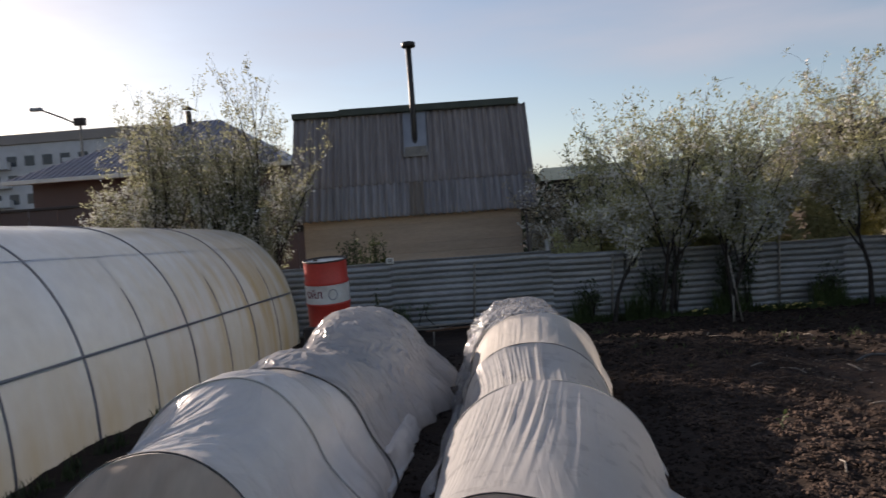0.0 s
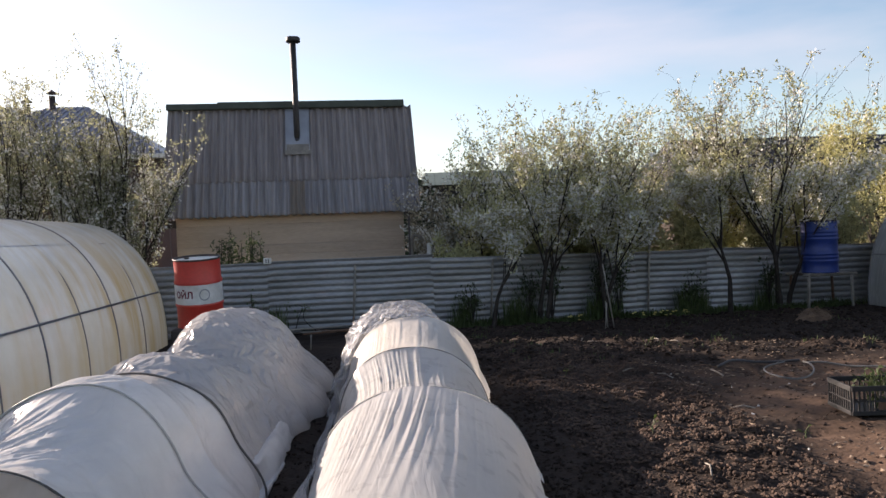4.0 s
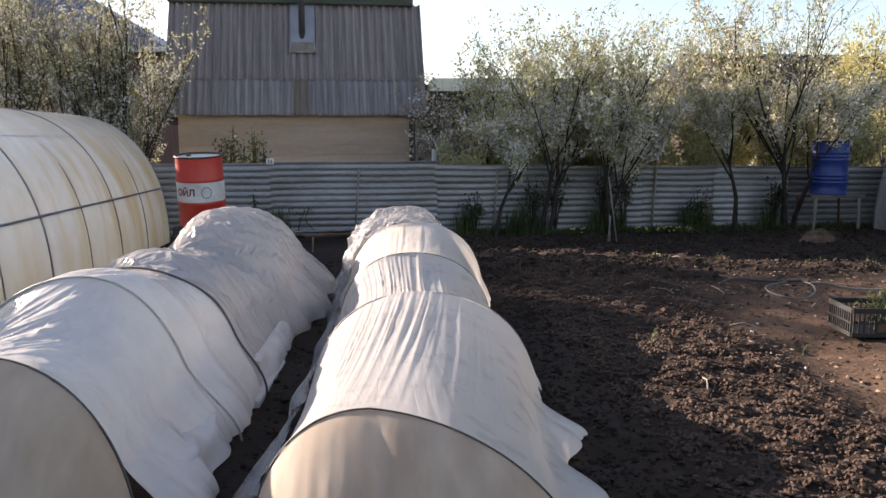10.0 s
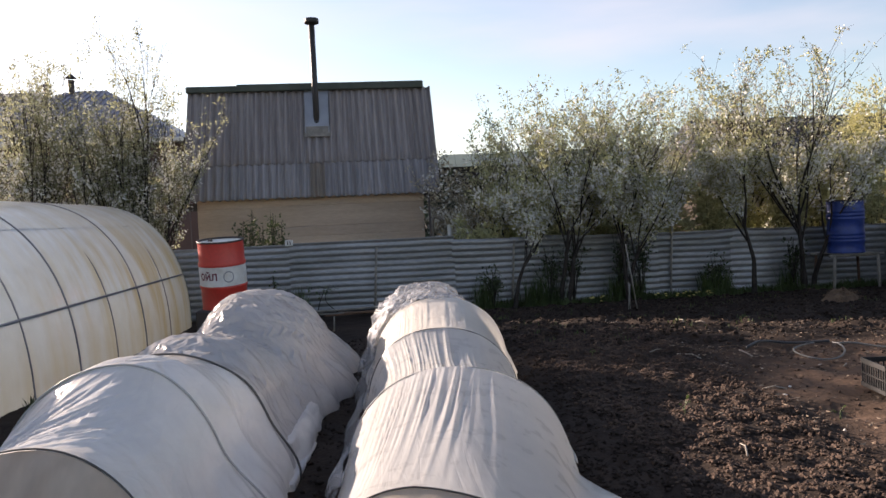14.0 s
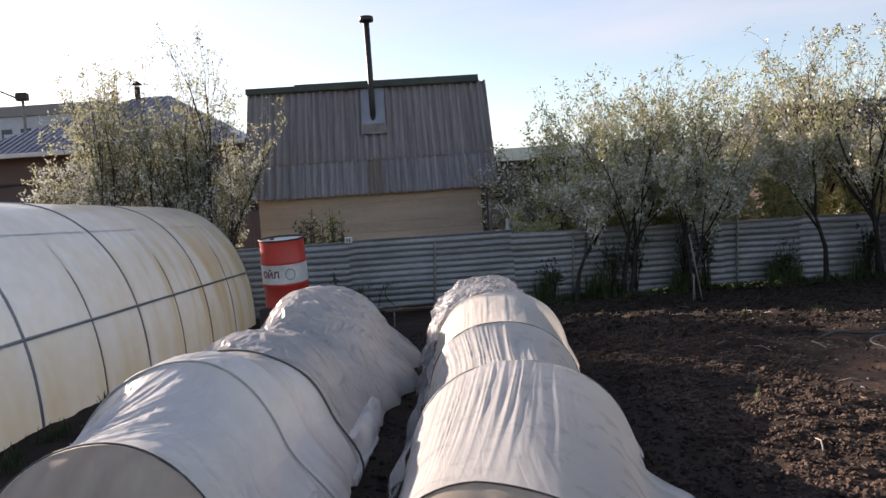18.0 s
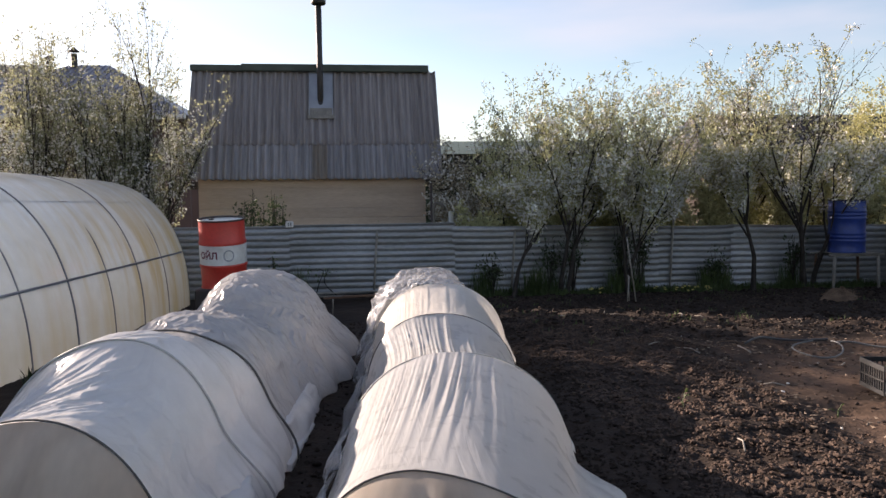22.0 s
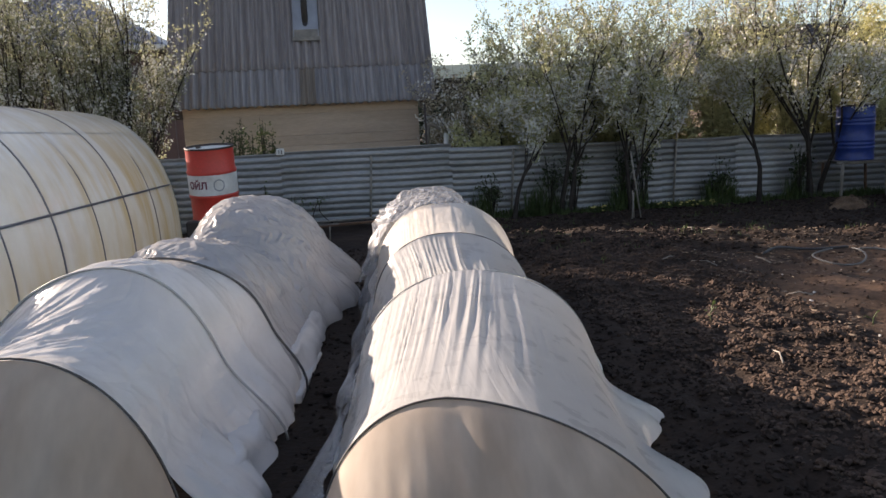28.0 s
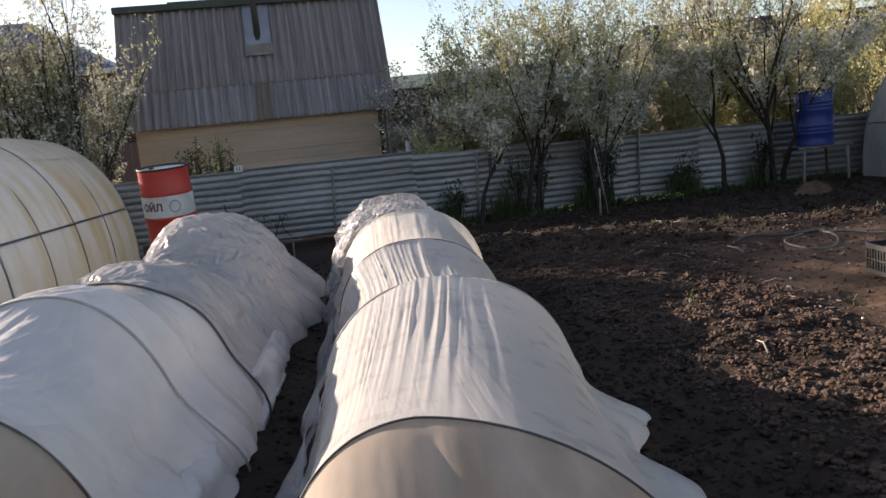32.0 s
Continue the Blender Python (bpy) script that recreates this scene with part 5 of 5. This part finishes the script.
# ---- drums ----
def drum(name, m, body_mat, label, r=0.285, h=0.88, band=None, ribs=(0.30, 0.585), wide=0.035):
    d = empty(name, m, label, "drum")
    prof = [(0.0, 0.015), (r - 0.01, 0.015), (r + 0.004, 0.0), (r + 0.006, 0.018), (r - 0.002, 0.026)]
    z = 0.026
    for rib in ribs:
        prof += [(r - 0.002, rib * h / 0.88 - wide), (r + 0.010, rib * h / 0.88 - wide / 3), (r + 0.010, rib * h / 0.88 + wide / 3), (r - 0.002, rib * h / 0.88 + wide)]
    prof += [(r - 0.002, h - 0.03), (r - 0.002, h - 0.012)]
    lathe("shell", prof, body_mat, d, 56)
    lathe("rim", [(r - 0.004, h - 0.022), (r + 0.008, h - 0.016), (r + 0.009, h - 0.002), (r + 0.002, h + 0.003), (r - 0.008, h), (r - 0.010, h - 0.02)], DARKRIM, d, 56)
    lid = lathe("lid", [(0.0, h - 0.03), (r - 0.05, h - 0.03), (r - 0.035, h - 0.022), (r - 0.008, h - 0.022)], CREAM if band else DARKRIM, d, 40)
    bung = lathe("bung", [(0.0, h - 0.012), (0.03, h - 0.012), (0.034, h - 0.03)], DARKRIM, lid, 14)
    bung.location = (-0.15, 0.12, 0)
    return d


red = drum("red_drum", pose(-1.63, 9.80, 0.318, 6.0, -0.5, 0), REDP, "red steel oil drum with a white lettered band", band=True)
lathe("band", [(0.2905, 0.31), (0.2905, 0.565)], WHITEP, red, 56, "white painted band")
cu = bpy.data.curves.new("lettering", "FONT")
cu.body, cu.size, cu.extrude = "ОЙЛ", 0.115, 0.001
cu.offset = 0.004
tmp = bpy.data.objects.new("tmp", cu)
scene.collection.objects.link(tmp)
bpy.context.view_layer.update()
me = bpy.data.meshes.new_from_object(tmp.evaluated_get(bpy.context.evaluated_depsgraph_get()))
bpy.data.objects.remove(tmp)
for v in me.vertices:                      # wrap the flat letters round the drum
    a = (v.co.x - 0.20) / 0.29
    v.co = Vector((0.2925 * math.sin(a - 0.25), -0.2925 * math.cos(a - 0.25) - v.co.z, 0.405 + v.co.y))
me.materials.clear()
me.materials.append(LETTER)
let = new("lettering", me)
let.parent = red
# a plain grey emblem further round the band
vs, fs = [], []
for i in range(25):
    t = 2 * math.pi * i / 24
    for r in (0.052, 0.068):
        a, z = 0.42 + r * math.cos(t) / 0.29, 0.44 + r * math.sin(t) * 1.1
        vs.append((0.2918 * math.sin(a), -0.2918 * math.cos(a), z))
sheet("emblem", vs, [(2 * i, 2 * i + 1, 2 * i + 3, 2 * i + 2) for i in range(24)], FLASH, red)
bm = boxed(-1.95, -1.31, 9.5, 10.05, ground_z(-1.6, 9.8) - 0.05, 0.315, 0.02)
tagged(part("drum_block", bm, DARKRIM), "dark weathered block under the red drum", "block")

drum("blue_drum", pose(8.15, 11.95, 0.45), BLUEP, "blue steel water drum on a pole stand", ribs=(0.20, 0.26, 0.32, 0.57, 0.63, 0.69), wide=0.024)
stand = empty("drum_stand", pose(8.15, 11.95, 0), "rough stand of grey poles under the blue drum", "stand")
for sx in (-0.38, 0.38):
    for sy in (-0.28, 0.26):
        tube("leg", [(sx * 1.05, sy, -0.25), (sx * 0.98, sy, 0.42)], 0.024, WOODGREY if sy < 0 else RUSTY, stand, 8)
for sy in (-0.28, 0.26):
    tube("rail", [(-0.47, sy, 0.425), (0.47, sy, 0.425)], 0.024, WOODGREY, stand, 8)
for k in range(5):
    part("plank", boxed(-0.36 + k * 0.15, -0.22 + k * 0.15, -0.33, 0.33, 0.447, 0.452), WOODGREY, stand)


# ---- soil clods over the dug bed ----
def clod_field(seed, count, spot, size):
    """Rounded lumps of many sizes, half sunk in the soil."""
    g = random.Random(seed)
    bm = bmesh.new()
    bmesh.ops.create_icosphere(bm, subdivisions=1, radius=1.0)
    base = [v.co.copy() for v in bm.verts]
    tri = [tuple(v.index for v in f.verts) for f in bm.faces]
    bm.free()
    vs, fs = [], []
    n = 0
    while n < count:
        p = spot(g)
        if p is None:
            continue
        x, y = p
        n += 1
        s = min(size * 2.1, size * math.exp(g.gauss(0, 0.45)))
        z = rough_z(x, y) + s * g.uniform(-0.2, 0.5)
        r = g.uniform(0, 6.28)
        cr, sr = math.cos(r) * s, math.sin(r) * s
        st, fl = g.uniform(0.8, 1.5), g.uniform(0.6, 0.95)
        o = len(vs)
        for b in base:
            k = g.uniform(0.55, 1.32)
            bx, by = b.x * k * st, b.y * k
            vs.append((x + bx * cr - by * sr, y + bx * sr + by * cr, z + b.z * k * fl * s))
        fs += [(a + o, b + o, c + o) for a, b, c in tri]
    return vs, fs


def in_bed(g):
    y = 1.2 + 7.2 * g.random() ** 1.2
    x = g.uniform(1.70, 4.0)
    return (x, y) if x < tilled_edge(y) + g.gauss(0, 0.08) else None


def on_path(g):
    return g.uniform(1.6, 7.5), g.uniform(1.5, 11.8)


stuff("soil_clods", clod_field(21, 30000, in_bed, 0.0080), CLOD, "loose dark clods of freshly dug soil", "soil")
stuff("dug_soil", clod_field(24, 8000, lambda g: (g.uniform(1.3, 9.0), g.uniform(7.0, 12.0)), 0.015), SHADED_DAMP, "dark lumps of soil in the dug bed before the fence", "soil")
# the tunnel's shadow band, put into the colour of the lumps
stuff("damp_soil", clod_field(26, 5000, lambda g: (g.uniform(1.15, 1.85), 1.2 + 6.5 * g.random()), 0.0085), SHADED_DAMP, "lumps of soil beside the row tunnel, darkened for its shadow", "soil")
stuff("soil_crumbs", clod_field(22, 9000, on_path, 0.008), CLOD, "small scattered crumbs of soil on the trodden path", "soil")
stuff("furrow_crumbs", clod_field(23, 1500, lambda g: (g.uniform(-0.35, 0.25), g.uniform(1.5, 9)), 0.009), SHADED_DAMP, "crumbs of soil between the row tunnels", "soil")

def flake_field(seed, count):
    """Flat curled scraps of dead leaf and straw lying on the trodden soil."""
    g = random.Random(seed)
    vs, fs = [], []
    while len(fs) < count * 2:
        x, y = g.uniform(2.4, 7.5), 2.2 + 6.0 * g.random()
        if x < tilled_edge(y) - 0.25 + g.gauss(0, 0.3) or nz(x * 1.3, y * 1.3, 2.0) < g.uniform(-0.5, 0.4):
            continue
        z, a, ln = rough_z(x, y) + 0.008, g.uniform(0, 6.28), g.uniform(0.008, 0.026)
        w = ln * g.uniform(0.25, 0.7)
        dx, dy, o = math.cos(a), math.sin(a), len(vs)
        for u, v, h in ((-1, 0, 0.3), (0, -1, 0.0), (1, 0, 0.35), (0, 1, 0.25)):
            vs.append((x + u * ln * dx - v * w * dy, y + u * ln * dy + v * w * dx, z + h * ln * g.uniform(0.5, 1.5)))
        fs += [(o, o + 1, o + 2), (o, o + 2, o + 3)]
    return vs, fs


stuff("leaf_litter", flake_field(25, 2600), LITTER, "pale scraps of dead leaf and straw on the trodden soil", "litter")

# ---- crate with seedlings ----
crate = empty("plastic_crate", pose(3.97, 4.71, 0.02, 0, 0, -8.7), "open black plastic lattice crate with green seedlings", "crate")
CW, CD, CH = 0.52, 0.36, 0.20
for y in (-CD / 2, CD / 2):
    for z0, z1 in ((0.0, 0.03), (CH - 0.035, CH)):
        part("rail", boxed(-CW / 2, CW / 2, y - 0.006, y + 0.006, z0, z1, 0.002), CRATE, crate)
    for k in range(15):
        x = -CW / 2 + 0.012 + (CW - 0.024) * k / 14
        part("slat", boxed(x - 0.005, x + 0.005, y - 0.004, y + 0.004, 0.03, CH - 0.035), CRATE, crate)
for x in (-CW / 2, CW / 2):
    for z0, z1 in ((0.0, 0.03), (CH - 0.035, CH)):
        part("rail", boxed(x - 0.006, x + 0.006, -CD / 2 + 0.006, CD / 2 - 0.006, z0, z1, 0.002), CRATE, crate)
    for k in range(11):
        y = -CD / 2 + 0.02 + (CD - 0.04) * k / 10
        part("slat", boxed(x - 0.004, x + 0.004, y - 0.005, y + 0.005, 0.03, CH - 0.035), CRATE, crate)
part("base", boxed(-CW / 2 + 0.006, CW / 2 - 0.006, -CD / 2 + 0.006, CD / 2 - 0.006, 0.004, 0.014), CRATE, crate)
part("mid_rail", boxed(-CW / 2 + 0.006, CW / 2 - 0.006, -CD / 2 - 0.0035, -CD / 2 + 0.0035, 0.092, 0.102), CRATE, crate)
for x in (-CW / 2, CW / 2):
    part("mid_rail", boxed(x - 0.0035, x + 0.0035, -CD / 2 + 0.01, CD / 2 - 0.01, 0.092, 0.102), CRATE, crate)
part("name_plate", boxed(-0.09, 0.09, -CD / 2 - 0.0105, -CD / 2 - 0.0065, 0.04, 0.09), RUSTY, crate)
for k in range(6):
    g = random.Random(200 + k)
    sx, sy = g.uniform(-0.05, 0.2), g.uniform(-0.1, 0.1)
    tw = [[Vector((0, 0, 0)), Vector((g.gauss(0, 0.03), g.gauss(0, 0.03), 0.10)), Vector((g.gauss(0, 0.05), g.gauss(0, 0.05), 0.22))] for _ in range(3)]
    sd = empty("seedling", crate.matrix_basis @ Matrix.Translation((sx, sy, 0.014)), "small green seedling standing in the crate", "seedling", "seedlings in the crate")
    sheet("stem", *joined([tube_data(p, 0.003, 4, False) for p in tw]), GRASS, sd)
    sheet("foliage", *leaf_cloud(200 + k, [p[1:] for p in tw], 42, 0.020, 0.025), GRASS, sd)

# ---- hoses ----
ring = [(4.13 + 0.42 * 0.55 * math.cos(a) + 0.20 * 0.83 * math.sin(a), 6.10 + 0.42 * 0.83 * math.cos(a) - 0.20 * 0.55 * math.sin(a), 0.05 + 0.012 * math.sin(2 * a)) for a in np.linspace(0.5, 6.0, 44)]
tagged(tube("garden_hose", ring, 0.0075, HOSE, None, 8), "pale grey garden hose lying in a loop on the soil", "hose")
arc = [(4.46 + 0.52 * t, 6.36 - 0.45 * t + 0.04 * math.sin(t * 5), 0.045 + 0.01 * math.sin(t * 9)) for t in np.linspace(0, 1, 16)]
tagged(tube("garden_hose", arc, 0.009, HOSE, None, 8), "grey hose running across the soil to the crate", "hose")
arc = [(3.65 + 0.8 * t, 6.45 + 0.22 * math.sin(t * 3.1), 0.04 + 0.02 * math.sin(t * 7)) for t in np.linspace(0, 1, 18)]
tagged(tube("black_hose", arc, 0.012, DARKHOSE, None, 8), "black hose lying in a bend on the soil", "hose")
tagged(tube("white_stick", [(3.53, 6.35, 0.04), (3.52, 6.20, 0.045), (3.50, 6.05, 0.04)], 0.007, WOODGREY, None, 6), "short pale stick lying on the soil", "stick")

# ---- stakes ----
tri = empty("stake_tripod", pose(4.02, 10.7, ground_z(4, 10.7)), "thin grey stakes tied together standing in the bed", "stakes")
tube("stake", [(-0.07, -0.05, -0.05), (-0.02, 0, 0.40)], 0.009, WOODGREY, tri, 6)
tube("stake", [(0.10, 0.02, -0.05), (-0.06, 0.0, 0.98)], 0.010, WOODGREY, tri, 6)
tube("stake", [(0.02, 0.10, -0.05), (-0.03, 0.02, 0.42)], 0.009, WOODGREY, tri, 6)
tagged(tube("peg", [(-0.29, 10.14, -0.12), (-0.28, 10.14, 0.08)], 0.011, WOODGREY, None, 6), "small pale peg in the soil", "peg")
tagged(tube("leaning_stick", [(8.55, 10.6, -0.15), (8.95, 10.9, 0.22)], 0.012, WHITEBIT, None, 6), "pale stick leaning by the far greenhouse", "stick")

# ---- planks at the foot of the fence ----
for n, (x0, y0, x1, y1, w) in enumerate(((-0.75, 12.05, 1.0, 11.75, 0.05), (-0.5, 11.55, 0.75, 11.85, 0.04), (-0.9, 11.9, 0.5, 12.2, 0.035), (-0.2, 11.3, 0.7, 11.45, 0.03))):
    z = ground_z(0, 11.8) + 0.02 + 0.025 * n
    d = math.degrees(math.atan2(y1 - y0, x1 - x0))
    ln = math.hypot(x1 - x0, y1 - y0)
    ob = part("old_plank", boxed(0, ln, -w, w, 0, 0.024, 0.004), RUSTY if n % 2 else WOODGREY)
    ob.matrix_basis = pose(x0, y0, z, 0, 0, d)
    tagged(ob, "old weathered plank lying at the foot of the fence", "plank", "planks by the fence")

# ---- straw heap ----
g = random.Random(77)
vs, fs = [], []
nr, na = 9, 26
for j in range(nr + 1):
    for i in range(na):
        a = 2 * math.pi * i / na
        r = j / nr
        h = 0.17 * (1 - r * r) * (1 + 0.5 * nz(math.cos(a) * 2, math.sin(a) * 2, r * 3))
        vs.append((0.30 * r * math.cos(a) * (1 + 0.2 * nz(a, 3)), 0.24 * r * math.sin(a), h - 0.01))
for j in range(nr):
    for i in range(na):
        fs.append((j * na + i, j * na + (i + 1) % na, (j + 1) * na + (i + 1) % na, (j + 1) * na + i))
heap = empty("straw_heap", pose(7.10, 10.45, ground_z(7.1, 10.45)), "small heap of brown straw and soil by the drum stand", "heap")
sheet("mound", vs, fs, STRAW, heap, smooth=True)
st = []
for k in range(160):
    a, r = g.uniform(0, 6.28), 0.28 * math.sqrt(g.random())
    c = Vector((r * math.cos(a), r * 0.8 * math.sin(a), 0.16 * (1 - (r / 0.3) ** 2) + 0.01))
    d = Vector((g.gauss(0, 1), g.gauss(0, 1), g.gauss(0, 0.3))).normalized() * g.uniform(0.03, 0.09)
    st.append(tube_data([c - d, c + d], 0.0025, 3, False))
tagged(sheet("straw", *joined(st), STRAW, heap), kind="stuff")

# ---- small litter on the path ----
def pebble(x, y, s, material, label, category, seed):
    g = random.Random(seed)
    bm = bmesh.new()
    bmesh.ops.create_icosphere(bm, subdivisions=1, radius=s)
    for v in bm.verts:
        v.co = Vector((v.co.x * 1.3, v.co.y, v.co.z * 0.6)) * g.uniform(0.75, 1.25)
    ob = part(category.replace(" ", "_"), bm, material)
    ob.matrix_basis = pose(x, y, rough_z(x, y) + s * 0.3, g.uniform(-20, 20), g.uniform(-20, 20), g.uniform(0, 360))
    return tagged(ob, label, category, category + " on the soil")


pebble(3.12, 4.83, 0.014, WHITEBIT, "small white scrap lying on the dry soil", "white scrap", 1)
g = random.Random(31)
for k in range(34):
    x, y = g.uniform(2.6, 6.2), g.uniform(3.2, 7.4)
    if x > tilled_edge(y) - 0.1:
        pebble(x, y, g.uniform(0.006, 0.013), STRAW if k % 3 else CREAM, "small pebble on the dry soil", "pebble", 100 + k)
for k in range(26):
    x, y = g.uniform(2.2, 7.0), g.uniform(3.6, 10.5)
    a, l = g.uniform(0, 3.14), g.uniform(0.05, 0.16)
    z = rough_z(x, y) + 0.012
    tagged(tube("twig", [(x, y, z), (x + l * math.cos(a), y + l * math.sin(a), z + 0.015), (x + 2 * l * math.cos(a + 0.2), y + 2 * l * math.sin(a + 0.2), z)], [0.006, 0.005, 0.003], WOODGREY if k % 2 else STRAW, None, 5),
           "dry twig lying on the garden soil", "twig", "twigs on the soil")
for k, (x, y) in enumerate(((2.2, 4.35), (3.15, 4.25), (2.2, 6.45), (3.6, 4.0))):
    sd = empty("seedling", pose(x, y, rough_z(x, y)), "tiny yellow-green sprout in the soil", "seedling", "sprouts in the soil")
    tw = [[Vector((0, 0, -0.01)), Vector((0.01 * k, 0.01, 0.04)), Vector((0.02, -0.01 * k, 0.08))]]
    sheet("stem", *tube_data(tw[0], 0.003, 4, False), GRASS, sd)
    sheet("foliage", *leaf_cloud(300 + k, [tw[0][1:]], 9, 0.014, 0.018), GRASS, sd)

# ---- dry vines against the fence ----
for k, (x, h, bend) in enumerate(((-1.42, 0.62, 0.10), (-1.28, 0.48, -0.08), (-0.72, 0.36, 0.16), (-0.35, 0.30, -0.2))):
    g = random.Random(500 + k)
    z0 = ground_z(x, 12.3) - 0.05
    pts = [(x + bend * math.sin(t * 3.4) + 0.03 * math.sin(t * 9 + k), 12.36 - 0.03 * t, z0 + (h + 0.1) * math.sin(t * 1.9) + 0.02 * k) for t in np.linspace(0, 1, 14)]
    vine = empty("dry_vine", pose(0, 0, 0), "thin dark dry vine climbing against the fence", "vine", "vines by the fence")
    tube("stem", pts, [0.009 - 0.006 * i / 13 for i in range(14)], BARK, vine, 5)
    tw = [[Vector(a), Vector(b)] for a, b in zip(pts[4:-1], pts[5:])]
    tagged(sheet("foliage", *leaf_cloud(510 + k, tw, 26, 0.022, 0.035), GRASS, vine), kind="stuff")
